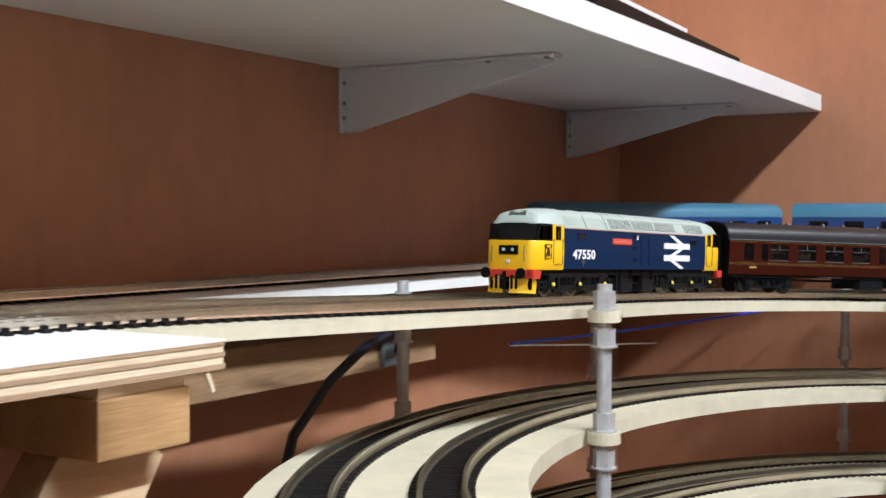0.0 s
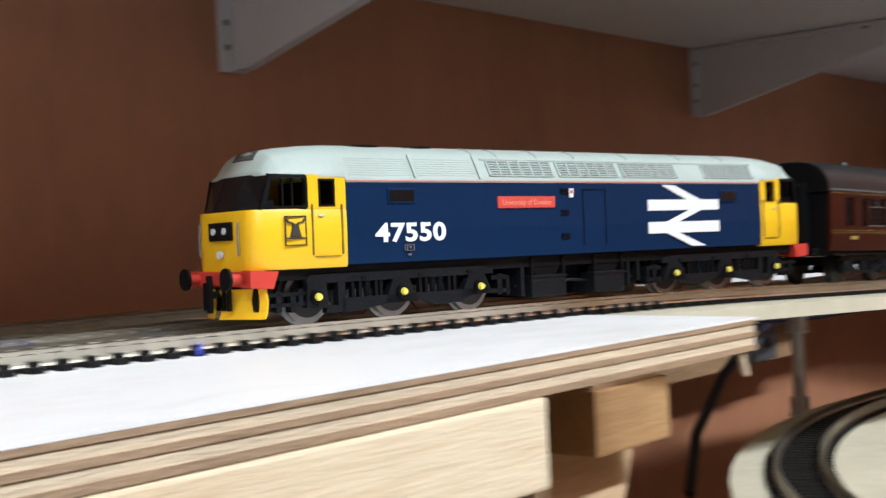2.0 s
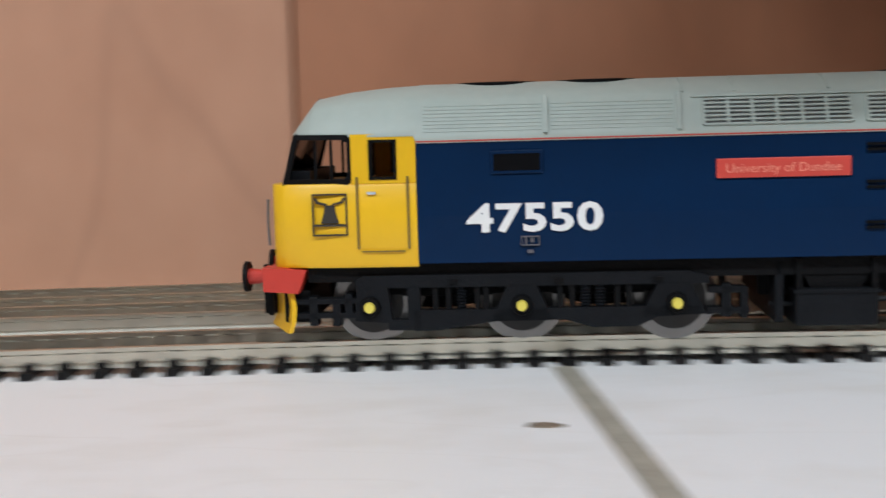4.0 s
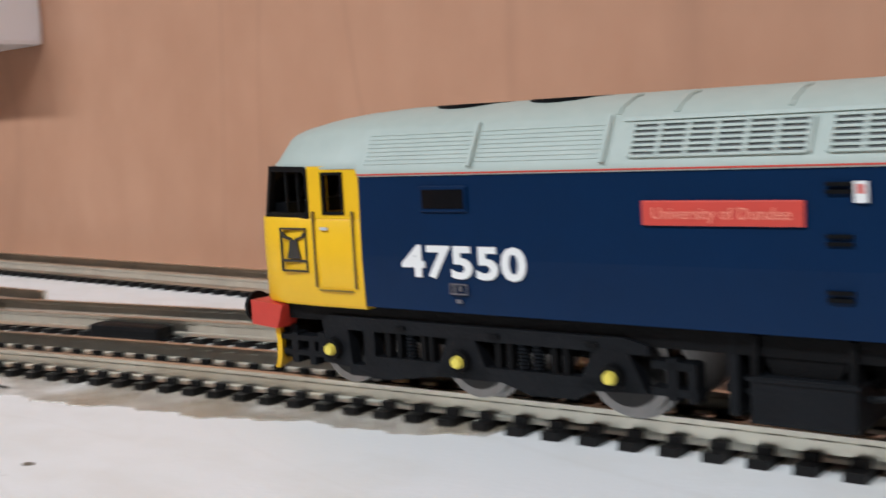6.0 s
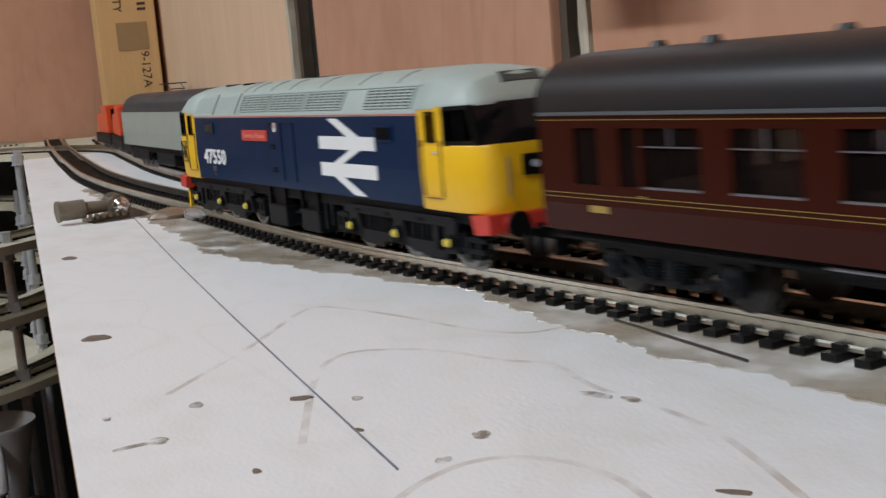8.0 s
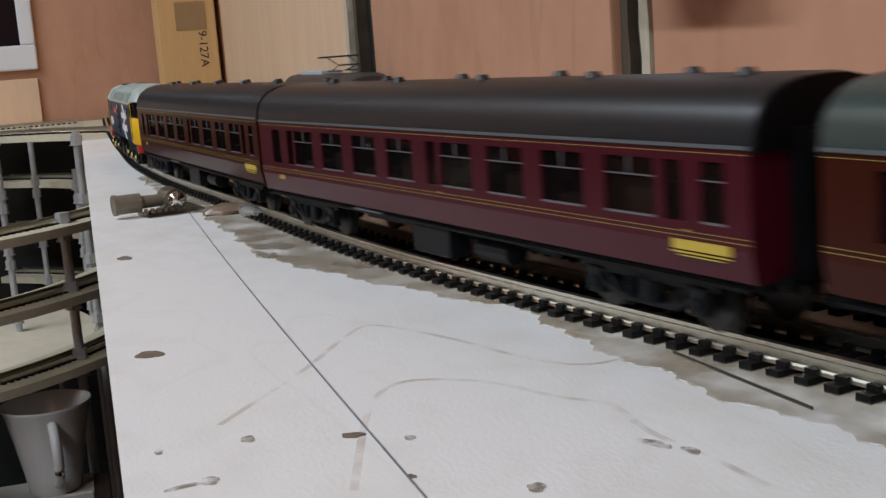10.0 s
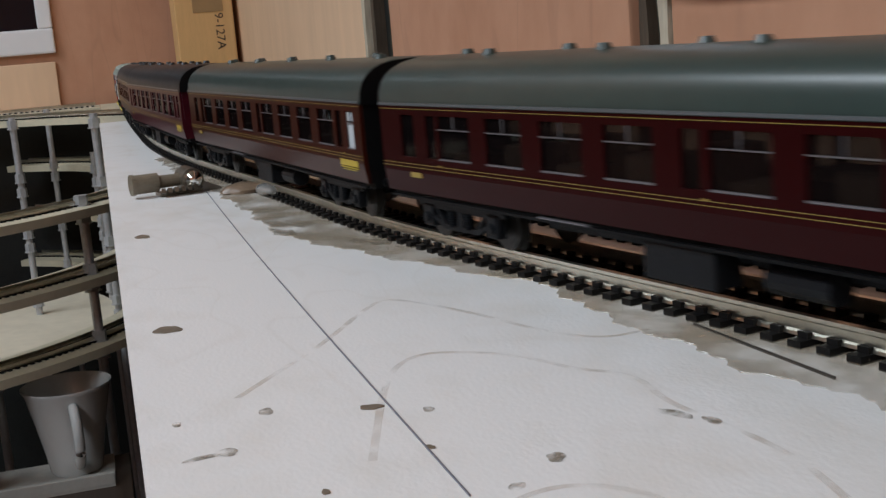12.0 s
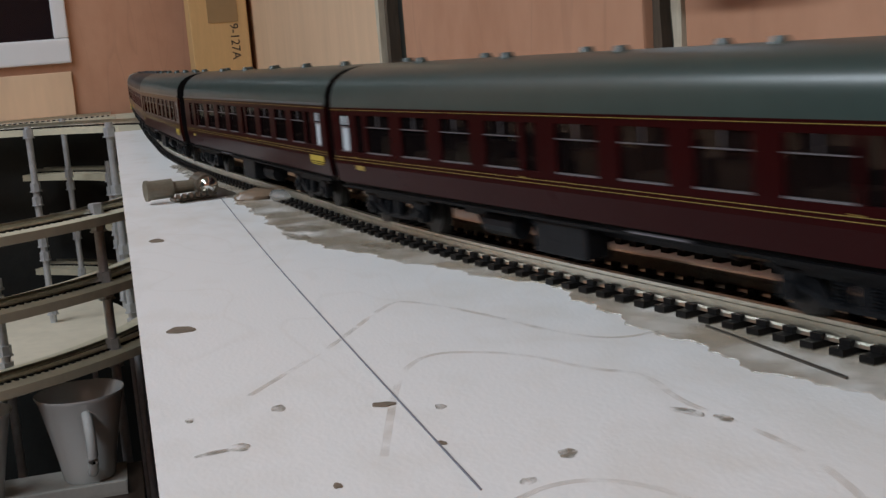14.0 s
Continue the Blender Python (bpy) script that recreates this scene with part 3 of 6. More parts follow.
def oval_band(o0, o1, e0, e1, z, th, label, mt="cream", n=70):
    q = np.linspace(e0, e1, n)
    return band([oval(e, o0) for e in q], [oval(e, o1) for e in q], [z - GRADE * oval_run(e) for e in q], th, label, mt)


def ring(r0, r1, a0, a1, z, th, label, cx, cy, mt="cream", name="curved_roadbed", n=60):
    q = np.linspace(a0, a1, n)
    return band([(cx + r0 * math.sin(e), cy + r0 * math.cos(e)) for e in q], [(cx + r1 * math.sin(e), cy + r1 * math.cos(e)) for e in q], [z] * n, th, label, mt, name)


def rod(x, y, z0, z1, nuts, label="zinc threaded rod with nuts holding the levels", r=0.004):
    ob = thing("threaded_rod", pose(x, y, 0), label, "threaded rod", "threaded rods")
    bm = bmesh.new()
    add_cyl(bm, r, r, z1 - z0, pose(0, 0, (z0 + z1) / 2), 14)
    part("rod", bm, M["steel"], ob, smooth=False)
    for z in nuts:
        part("nut", cyl(r * 1.5, r * 1.5, 0.0095, pose(0, 0, z, 0, 0, 15), 6), M["steel"], ob)
        part("washer", cyl(r * 1.75, r * 1.75, 0.0010, pose(0, 0, z - 0.0050), 16), M["steel"], ob)


F0 = fall(-1.13)
LV = (BT - F0, RZ - 0.082, RZ - 0.152)
oval_band(-0.030, 0.020, -0.012, 4.5, LV[0] - 0.0003, 0.0065, "cream painted curved plywood roadbed, upper level")
oval_band(0.0202, 0.080, -0.012, 4.5, LV[0] - 0.0003, 0.0065, "white painted curved plywood roadbed, outer part", "board")
strip = [(*on_line(-e), BT - 0.0003 - fall(-e)) for e in np.linspace(0.772, 1.128, 40)]
tagged(part("straight_roadbed", sweep(strip, [(-0.030, -0.0052), (0.080, -0.0052), (0.080, 0.0), (-0.030, 0.0)]), M["cream"]), "cream painted plywood roadbed leading to the spiral", "roadbed")
part("outer_roadbed", prism_bm([(0.762, 0.075), (1.24, 0.065), (1.50, 0.02), (EX - 0.002, -0.06), (EX - 0.002, wall_y(EX) - 0.002), (0.762, wall_y(0.762) - 0.002)], BT - 0.0066, BT - 0.0004, "z"), M["board"])
tagged(bpy.data.objects["outer_roadbed"], "white painted plywood deck along the wall", "deck")
for k in (1, 2):
    oval_band(-0.030, 0.080, -1.9, 3.2, LV[k], 0.009, "cream painted curved plywood roadbed, lower level")
    for o in (0.004, 0.054):
        q = np.linspace(-1.9, 2.2, 180)
        track([oval(e, o) for e in q], LV[k], "dark curved track on the lower level", drop=[GRADE * oval_run(e) for e in q])
q = np.linspace(-0.02, 4.0, 160)
track([oval(e, 0.046) for e in q], LV[0], "dark curved track beside the main line", drop=[GRADE * oval_run(e) for e in q])
for e in (-0.163, 0.85, 1.45):
    lug = oval(e, -0.040)
    dz = GRADE * oval_run(e)
    for z in LV:
        tagged(part("rod_lug", cyl(0.0090, 0.0090, 0.0062, pose(*lug, z - dz - 0.0036), 20), M["cream"]), "cream plywood lug round a threaded rod", "lug", "rod lugs")
    rod(*lug, 0, RZ - dz - 0.003, [r for z in LV for r in (z - dz + 0.0052, z - dz - 0.015)])
for e in (-0.135, 0.36, 0.95):
    rod(*oval(e, 0.088), 0, RZ - 0.004 - GRADE * oval_run(e), [r for z in LV for r in (z + 0.003, z - 0.017)], "thin zinc threaded rod behind the tracks", 0.0035)

# ---- western spiral, beside the end of the board ----
VX, VY = -1.25, -0.47
for k, z in enumerate((RZ - 0.074, RZ - 0.138, RZ - 0.202)):
    ring(0.355, 0.425, -0.95, 2.4, z, 0.008, "cream curved plywood roadbed of the far spiral", VX, VY)
    track(dense([(VX + 0.392 * math.sin(e), VY + 0.392 * math.cos(e)) for e in np.linspace(-0.95, 2.3, 150)], 0.014), z, "dark curved track on the far spiral")
for x, y, top, r in ((-0.988, -0.163, -0.066, 0.0045), (-1.152, -0.143, 0.002, 0.0042), (-1.283, -0.232, 0.0, 0.0038), (-1.315, -0.150, -0.05, 0.0035), (-1.44, -0.20, 0.0, 0.0035), (-1.02, -0.262, -0.13, 0.0042)):
    rod(x, y, 0, RZ + top, [RZ + q for q in (-0.008, -0.069, -0.085, -0.133, -0.149, -0.197, -0.213) if q < top], "grey threaded rod of the far spiral", r)
ring(0.05, 0.325, -0.9, 2.6, RZ - 0.228, 0.012, "pale plywood base under the far spiral", VX, VY, "base_ply", "spiral_base")
tagged(part("end_roadbed", box(-1.60, -1.082, -0.134, 0.02, BT - 0.009, BT - 0.0002), M["cream"]), "cream plywood roadbed beyond the end of the board", "roadbed")
tagged(part("cross_roadbed", box(-1.60, -1.50, -0.95, -0.1345, BT - 0.012, BT - 0.0004), M["cream"]), "cream plywood roadbed along the end wall", "roadbed")
track(dense([(-1.552, -0.14 - 0.01 * k) for k in range(75)]), BT - 0.0004, "dark track along the end wall")

# ---- things by the board ----
TZ = RZ - 0.3075
lt = thing("side_table", pose(-0.92, -0.34, 0), "plain dark brown low table beside the layout", "table")
part("tabletop", box(-0.046, 0.17, -0.22, 0.190, TZ - 0.015, TZ, None, 0.001), M["table_dark"], lt)
for ax in (-0.030, 0.15):
    for ay in (-0.20, 0.170):
        part("leg", box(ax - 0.012, ax + 0.012, ay - 0.012, ay + 0.012, 0, TZ - 0.015), M["pine"], lt)
tray = thing("shallow_tray", pose(-0.92, -0.28, TZ), "shallow pale grey tray holding mugs on the table", "tray")
part("tray_base", box(-0.045, 0.040, -0.10, 0.116, 0.0002, 0.002), M["tray"], tray)
part("tray_front", box(0.034, 0.040, -0.10, 0.116, 0.002, 0.0125, None, 0.0008), M["tray"], tray)


def mug(m, label):
    ob = thing("mug", m, label, "mug", "mugs on the side table")
    prof = [(0.0215, 0), (0.0231, 0.002), (0.0255, 0.018), (0.0308, 0.046), (0.0374, 0.076), (0.0396, 0.0795), (0.0394, 0.0806), (0.0384, 0.0802), (0.0361, 0.075), (0.0290, 0.044), (0.0231, 0.009), (0.001, 0.005)]
    seg = 40
    bm = bmesh.new()
    rings = [[bm.verts.new((r * math.cos(k * math.tau / seg), r * math.sin(k * math.tau / seg), z)) for k in range(seg)] for r, z in prof]
    for a, b in zip(rings, rings[1:]):
        for k in range(seg):
            bm.faces.new((a[k], a[(k + 1) % seg], b[(k + 1) % seg], b[k]))
    bm.faces.new(rings[0][::-1])
    bm.faces.new(rings[-1])
    part("cup", bm, M["mug"], ob, smooth=True)
    pts = [(0.0264 + 0.0050 * (1 - math.cos(q)) * 0.7 + 0.020 * math.sin(q), 0, 0.040 - 0.027 * math.cos(q)) for q in np.linspace(0.05, math.pi - 0.05, 18)]
    part("handle", sweep_tube(pts, 0.0046, 10), M["mug"], ob, smooth=True)


mug(pose(-0.9377, -0.1963, TZ + 0.002, 0, 0, 8), "white glazed mug standing on the low table")
mug(pose(-0.9100, -0.2910, TZ + 0.002, 0, 0, 200), "second white glazed mug on the low table")

# ---- the blue locomotive ----
def body_ring(x, hw, zb, zc, zt, k=9):
    """A cross-section: sides up to the cantrail, then the curved roof."""
    pts = [(x, -hw * 0.97, zb), (x, -hw, zb + (zc - zb) * 0.45), (x, -hw * 0.985, zc)]
    for i in range(1, k):
        a = math.pi * i / k
        pts.append((x, -hw * 0.985 * math.copysign(abs(math.cos(a)) ** 0.75, math.cos(a)), zc + (zt - zc) * math.sin(a) ** 0.85))
    pts += [(x, hw * 0.985, zc), (x, hw, zb + (zc - zb) * 0.45), (x, hw * 0.97, zb)]
    return pts


def text_part(name, body, size, m, mt, parent, label="", ext=0.0001):
    cu = bpy.data.curves.new("lettering", "FONT")
    cu.body, cu.size, cu.extrude, cu.align_x, cu.align_y, cu.resolution_u = body, size, ext, "CENTER", "CENTER", 3
    if name == "running_number":
        cu.offset = 0.00022
    tmp = new("lettering", cu)
    dg = bpy.context.evaluated_depsgraph_get()
    me = bpy.data.meshes.new_from_object(tmp.evaluated_get(dg))
    bpy.data.objects.remove(tmp)
    me.name = name
    me.materials.clear()
    me.materials.append(mt)
    ob = new(name, me)
    ob.parent = parent
    ob.matrix_basis = m
    return tagged(ob, label)


def wheel_bm(r, w=0.0024):
    bm = bmesh.new()
    add_cyl(bm, r, r, w, pose(0, 0, 0, 90), 28)
    add_cyl(bm, r + 0.0009, r + 0.0009, 0.0006, pose(0, w / 2, 0, 90), 28)
    for f in bm.faces:
        f.material_index = 1
    add_cyl(bm, r * 0.80, r * 0.80, w + 0.0003, pose(0, -0.0001, 0, 90), 24)
    add_cyl(bm, r * 0.45, r * 0.45, w + 0.0006, pose(0, -0.0002, 0, 90), 16)
    return bm


HWL = 0.0178
driven = []   # the locomotive's wheels and their places on it


def loco_bogie(loco, x0, flip):
    """The six-wheel bogie whose outer axle lies at x0; flip turns it end for end."""
    sgn = -1 if flip else 1

    def at(a):
        return x0 + sgn * a
    cx = at(0.029)
    bg = part("bogie", box(cx - 0.030, cx + 0.030, -0.0115, 0.0115, 0.0085, 0.0128, None, 0.0006), M["black"], loco)
    for sy in (-1, 1):
        y0, y1 = sorted((sy * 0.0134, sy * 0.0158))
        yo = sy * 0.0160
        bm = bmesh.new()
        for poly in ([(-0.0028, 0.0122), (-0.0012, 0.0132), (0.0600, 0.0132), (0.0640, 0.0122), (0.0640, 0.0108), (-0.0028, 0.0108)],
                     [(0.0085, 0.0024), (0.0130, 0.0025), (0.0240, 0.0041), (0.0370, 0.0043), (0.0425, 0.0027), (0.0510, 0.0029), (0.0545, 0.0046), (0.0620, 0.0050), (0.0625, 0.0066), (0.0085, 0.0064)],
                     [(-0.0030, 0.0045), (0.0042, 0.0040), (0.0034, 0.0110), (-0.0025, 0.0110)],
                     [(0.0232, 0.0042), (0.0262, 0.0110), (0.0318, 0.0110), (0.0348, 0.0042)],
                     [(0.0512, 0.0046), (0.0545, 0.0110), (0.0605, 0.0110), (0.0636, 0.0050)],
                     [(0.0072, 0.0026), (0.0096, 0.0026), (0.0096, 0.0110), (0.0072, 0.0110)],
                     [(0.0034, 0.0026), (0.0074, 0.0026), (0.0074, 0.0046), (0.0034, 0.0046)]):
            prism(bm, [(at(a), b) for a, b in poly], y0, y1, "y")
        part("side_frame", bm, M["under"], bg)
        for a in (0.0125, 0.0150, 0.0205, 0.0222, 0.0362, 0.0385, 0.0470, 0.0492):
            part("hanger", box(at(a) - 0.0005, at(a) + 0.0005, *sorted((sy * 0.0138, sy * 0.0154)), 0.0062, 0.0109), M["black"], bg)
        for a in (0.0175, 0.0410, 0.0438):
            coil = [[(at(a) + r * math.cos(q * math.tau / 10), sy * 0.0148 + r * math.sin(q * math.tau / 10), 0.0064 + k * 0.0003) for q in range(10)] for k, r in enumerate((0.0011, 0.0007) * 8)]
            part("spring", loft(coil), M["under"], bg)
        for a0, a1, b0, b1 in ((-0.0150, -0.0028, 0.0078, 0.0088), (-0.0142, -0.0030, 0.0050, 0.0060), (-0.0120, -0.0104, 0.0036, 0.0092), (-0.0075, -0.0060, 0.0034, 0.0085), (-0.0050, -0.0036, 0.0060, 0.0096),
                               (0.0640, 0.0708, 0.0088, 0.0100), (0.0636, 0.0715, 0.0048, 0.0060), (0.0665, 0.0682, 0.0042, 0.0105), (0.0700, 0.0712, 0.0040, 0.0098)):
            part("brake_rod", box(*sorted((at(a0), at(a1))), *sorted((sy * 0.0120, sy * 0.0150)), b0, b1), M["under"], bg)
        for a in (0.0160, 0.0225 + 0.0135, 0.0545):
            part("bolt_plate", box(at(a) - 0.0009, at(a) + 0.0009, *sorted((sy * 0.0157, sy * 0.0162)), 0.0114, 0.0122), M["black"], bg)
        for ax in (0.0, 0.029, 0.058):
            part("axle_cover", cyl(0.0021, 0.0018, 0.0012, pose(at(ax), sy * 0.0163, 0.0072, 90), 14), M["black"], bg)
            part("axle_box", cyl(0.0012, 0.0009, 0.0012, pose(at(ax), sy * 0.0172, 0.0072, 90), 12), M["gold_paint"], bg, "yellow painted axle box")
            wh = part("wheel", transform_bm(wheel_bm(0.0074), pose(0, 0, 0, 0, 0, 180 if sy > 0 else 0)), [M["wheel"], M["tyre"]], bg)
            wh.matrix_basis = pose(at(ax), sy * 0.0100, 0.0074)
            driven.append((wh, (at(ax), sy * 0.0100, 0.0074)))
    return bg


def transform_bm(bm, m):
    bmesh.ops.transform(bm, matrix=m, verts=bm.verts)
    return bm


M["wheel"] = mat("wheel_steel", (0.045, 0.043, 0.042), 0.4, metal=0.6, var=0.2, scale=150)
M["bronze"] = mat("handrail_bronze", (0.22, 0.15, 0.05), 0.4, metal=0.4)
M["lining"] = mat("gold_lining", (0.30, 0.21, 0.05), 0.4, var=0.1, scale=300)
M["mark_yellow"] = mat("mark_yellow", (0.52, 0.38, 0.05), 0.45, var=0.1, scale=300)
M["coach_tyre"] = mat("coach_tyre", (0.06, 0.058, 0.055), 0.4, metal=0.6, var=0.3, scale=150)
M["gold_paint"] = mat("axle_box_yellow", (0.75, 0.62, 0.10), 0.4)

loco = thing("diesel_locomotive", pose(0, 0, RZ), "blue model diesel locomotive with yellow ends and grey roof", "locomotive")
LC = 0.103
ZB, ZC, ZT = 0.0156, 0.0386, 0.0496


# body shell: blue sides between the cabs
def strip_ring(x, hw, zb, zc):
    return [(x, -hw * 0.975, zb), (x, -hw, zb + 0.009), (x, -hw * 0.985, zc), (x, hw * 0.985, zc), (x, hw, zb + 0.009), (x, hw * 0.975, zb)]


part("body", loft([strip_ring(x, HWL, ZB, ZC) for x in (0.0098, 0.1962)]), M["blue"], loco, "glossy dark blue body sides")
# cabs
for flip in (False, True):
    def fx(x):
        return 2 * LC - x if flip else x
    # lower cab box, with the nose drawn in slightly
    lower = []
    for x, hw in ((-0.0190, 0.0112), (-0.0186, 0.0132), (-0.0176, 0.0148), (-0.0155, 0.0160), (-0.0115, 0.0170), (-0.004, 0.0177), (0.0097, 0.0177)):
        zb = 0.0150
        lower.append([(fx(x), -hw * 0.96, zb), (fx(x), -hw * 0.985, zb + 0.0007), (fx(x), -hw, 0.0240), (fx(x), -hw * 0.995, 0.0305), (fx(x), -hw * 0.975, 0.0310), (fx(x), hw * 0.975, 0.0310), (fx(x), hw * 0.995, 0.0305), (fx(x), hw, 0.0240), (fx(x), hw * 0.985, zb + 0.0007), (fx(x), hw * 0.96, zb)])
    cab = part("cab", loft(lower), M["yellow"], loco, "warning yellow cab end", True)
    # cab top framing: posts between the windows
    for sy in (-1, 1):
        y0, y1 = sorted((sy * 0.0160, sy * 0.0175))
        for a, b, z0, z1 in ((-0.0026, 0.0008, 0.0309, 0.0402), (0.0061, 0.0097, 0.0309, 0.0402), (0.0008, 0.0061, 0.0309, 0.0316), (0.0008, 0.0061, 0.0391, 0.0402)):
            x0, x1 = sorted((fx(a), fx(b)))
            part("window_post", box(x0, x1, y0, y1, z0, z1), M["yellow"], cab)
        bm = bmesh.new()
        for a, b, z0, z1 in ((0.0008, 0.0014, 0.0316, 0.0391), (0.0055, 0.0061, 0.0316, 0.0391), (0.0014, 0.0055, 0.0316, 0.0321), (0.0014, 0.0055, 0.0386, 0.0391)):
            add_box(bm, *sorted((fx(a), fx(b))), *sorted((sy * 0.0168, sy * 0.0177)), z0, z1)
        part("door_window_frame", bm, M["black"], cab, "black door window frame")
    # black window band wrapping the front
    for sy in (-1, 1):
        bm = bmesh.new()
        p = [(fx(-0.0162), 0.0308), (fx(-0.0032), 0.0308), (fx(-0.0025), 0.0315), (fx(-0.0025), 0.0392), (fx(-0.0032), 0.0402), (fx(-0.0136), 0.0404)]
        q = [(fx(-0.0147), 0.0319), (fx(-0.0040), 0.0319), (fx(-0.0033), 0.0325), (fx(-0.0033), 0.0386), (fx(-0.0040), 0.0392), (fx(-0.0128), 0.0394)]
        def side_y(a, inset):
            """Half width of the tapering cab at a, on this side."""
            u = 2 * LC - a if flip else a
            return sy * (float(np.interp(u, (-0.0176, -0.0155, -0.0115, -0.004), (0.0146, 0.0158, 0.0168, 0.0175))) - inset)
        vo, vi = [bm.verts.new((a, side_y(a, 0), b)) for a, b in p], [bm.verts.new((a, side_y(a, 0), b)) for a, b in q]
        wo, wi = [bm.verts.new((a, side_y(a, 0.0012), b)) for a, b in p], [bm.verts.new((a, side_y(a, 0.0012), b)) for a, b in q]
        for i in range(6):
            j = (i + 1) % 6
            bm.faces.new((vo[i], vo[j], vi[j], vi[i]))
            bm.faces.new((wo[i], wi[i], wi[j], wo[j]))
            bm.faces.new((vo[i], wo[i], wo[j], vo[j]))
            bm.faces.new((vi[i], vi[j], wi[j], wi[i]))
        part("window_surround", bm, M["black"], cab, "black cab window surround")
        x0, x1 = sorted((fx(-0.0158), fx(-0.0054)))
        bm = bmesh.new()
        for a in (-0.0098, -0.0068):
            xx0, xx1 = sorted((fx(a), fx(a + 0.0005)))
            add_box(bm, xx0, xx1, min(sy * 0.0156, sy * 0.0162), max(sy * 0.0156, sy * 0.0162), 0.0319, 0.0392)
        part("window_bar", bm, M["black"], cab)
    # windscreen: three dark panes on the raked front
    for y0, y1 in ((-0.0155, -0.0054), (-0.0050, 0.0050), (0.0054, 0.0155)):
        bm = bmesh.new()
        f0, f1 = fx(-0.0187), fx(-0.0146)
        g0, g1 = (fx(-0.0160), fx(-0.0134))
        c0 = [(f0 if abs(y) < 0.014 else g0, y, 0.0308) for y in (y0, y1)]
        c1 = [(f1 if abs(y) < 0.014 else g1, y * 0.96, 0.0406) for y in (y0, y1)]
        dx = 0.0006 * (-1 if flip else 1)
        vs = [bm.verts.new(v) for v in (c0[0], c0[1], c1[1], c1[0])]
        ws = [bm.verts.new((v[0] + dx, v[1], v[2])) for v in (c0[0], c0[1], c1[1], c1[0])]
        bm.faces.new(vs)
        bm.faces.new(ws[::-1])
        for i in range(4):
            bm.faces.new((vs[i], vs[(i + 1) % 4], ws[(i + 1) % 4], ws[i]))
        part("windscreen", bm, M["glass"], cab, "dark windscreen pane")
    # driver's desk and bulkhead seen through the cab windows
    x0, x1 = sorted((fx(-0.0150), fx(-0.0110)))
    part("desk", box(x0, x1, -0.014, 0.014, 0.0309, 0.0335), M["under"], cab)
    x0, x1 = sorted((fx(0.0088), fx(0.0096)))
    part("bulkhead", box(x0, x1, -0.0158, 0.0158, 0.0309, 0.0402), M["under"], cab)
    # head code panel with two lights, and the tail lamps
    x0, x1 = sorted((fx(-0.0200), fx(-0.0192)))
    part("headcode_panel", box(x0, x1, -0.0062, 0.0062, 0.0232, 0.0282, None, 0.0003), M["black"], cab, "black headcode panel")
    for y in (-0.003, 0.003):
        part("marker_light", cyl(0.0009, 0.0009, 0.0006, pose(fx(-0.0202), y, 0.0258, 0, 90), 12), M["frosted"], cab)
    for y in (-0.0105, 0.0105):
        part("handrail", sweep_tube([(fx(-0.0202), y, 0.019), (fx(-0.0204), y, 0.0235), (fx(-0.0202), y, 0.028)], 0.0003, 6), M["silver"], cab)
    part("headlight", cyl(0.0011, 0.0011, 0.0010, pose(fx(-0.0200), 0, 0.0195, 0, 90), 14), M["frosted"], cab)
    # doors
    for sy in (-1, 1):
        y = sy * 0.0177
        bm = bmesh.new()
        for a, b, c, d in ((-0.0017, -0.0013, 0.0186, 0.0322), (0.0079, 0.0083, 0.0186, 0.0322), (-0.0008, 0.0073, 0.0180, 0.0182)):
            xx0, xx1 = sorted((fx(a), fx(b)))
            add_box(bm, xx0, xx1, y - 0.0003, y + 0.0003, c, d)
        part("door_handrail", bm, M["bronze"], cab)
        xx0, xx1 = sorted((fx(0.0004), fx(0.0020)))
        part("door_handle", box(xx0, xx1, y - 0.0004, y + 0.0004, 0.0289, 0.0294), M["frosted"], cab)
        if not flip:
            ex0, ex1 = sorted((fx(-0.0102), fx(-0.0035)))
            bm = bmesh.new()
            for q in ((ex0, ex1, 0.0212, 0.0215), (ex0, ex1, 0.0289, 0.0292), (ex0, ex0 + 0.0003, 0.0212, 0.0292), (ex1 - 0.0003, ex1, 0.0212, 0.0292), (ex0, ex1, 0.0230, 0.0234)):
                add_box(bm, q[0], q[1], y - 0.00022, y + 0.00022, q[2], q[3])
            mx = (ex0 + ex1) / 2
            prism(bm, [(mx - 0.0017, 0.0236), (mx + 0.0017, 0.0236), (mx + 0.0011, 0.0256), (mx + 0.0009, 0.0270), (mx - 0.0009, 0.0270), (mx - 0.0011, 0.0256)], y - 0.00022, y + 0.00022, "y")
            for k in (-1, 1):
                prism(bm, [(mx + k * 0.0006, 0.0269), (mx + k * 0.0026, 0.0274), (mx + k * 0.0030, 0.0284), (mx + k * 0.0026, 0.0284), (mx + k * 0.0021, 0.0277), (mx + k * 0.0005, 0.0273)], y - 0.00022, y + 0.00022, "y")
            part("cab_badge", bm, M["print"], cab, "small black stag badge")
    # front beam, cowl, buffers, coupling
    bx0, bx1 = sorted((fx(-0.0205), fx(-0.0150)))
    nose = part("buffer_beam", box(bx0, bx1, -0.0158, 0.0158, 0.0108, 0.0150, None, 0.0007), M["red"], loco, "red buffer beam")
    for sy in (-1, 1):
        part("cowl", prism_bm([(fx(-0.0205), 0.0106), (fx(-0.0137), 0.0101), (fx(-0.0120), 0.0146), (fx(-0.0205), 0.0152)], min(sy * 0.0120, sy * 0.0168), max(sy * 0.0120, sy * 0.0168), "y"), M["red"], nose)
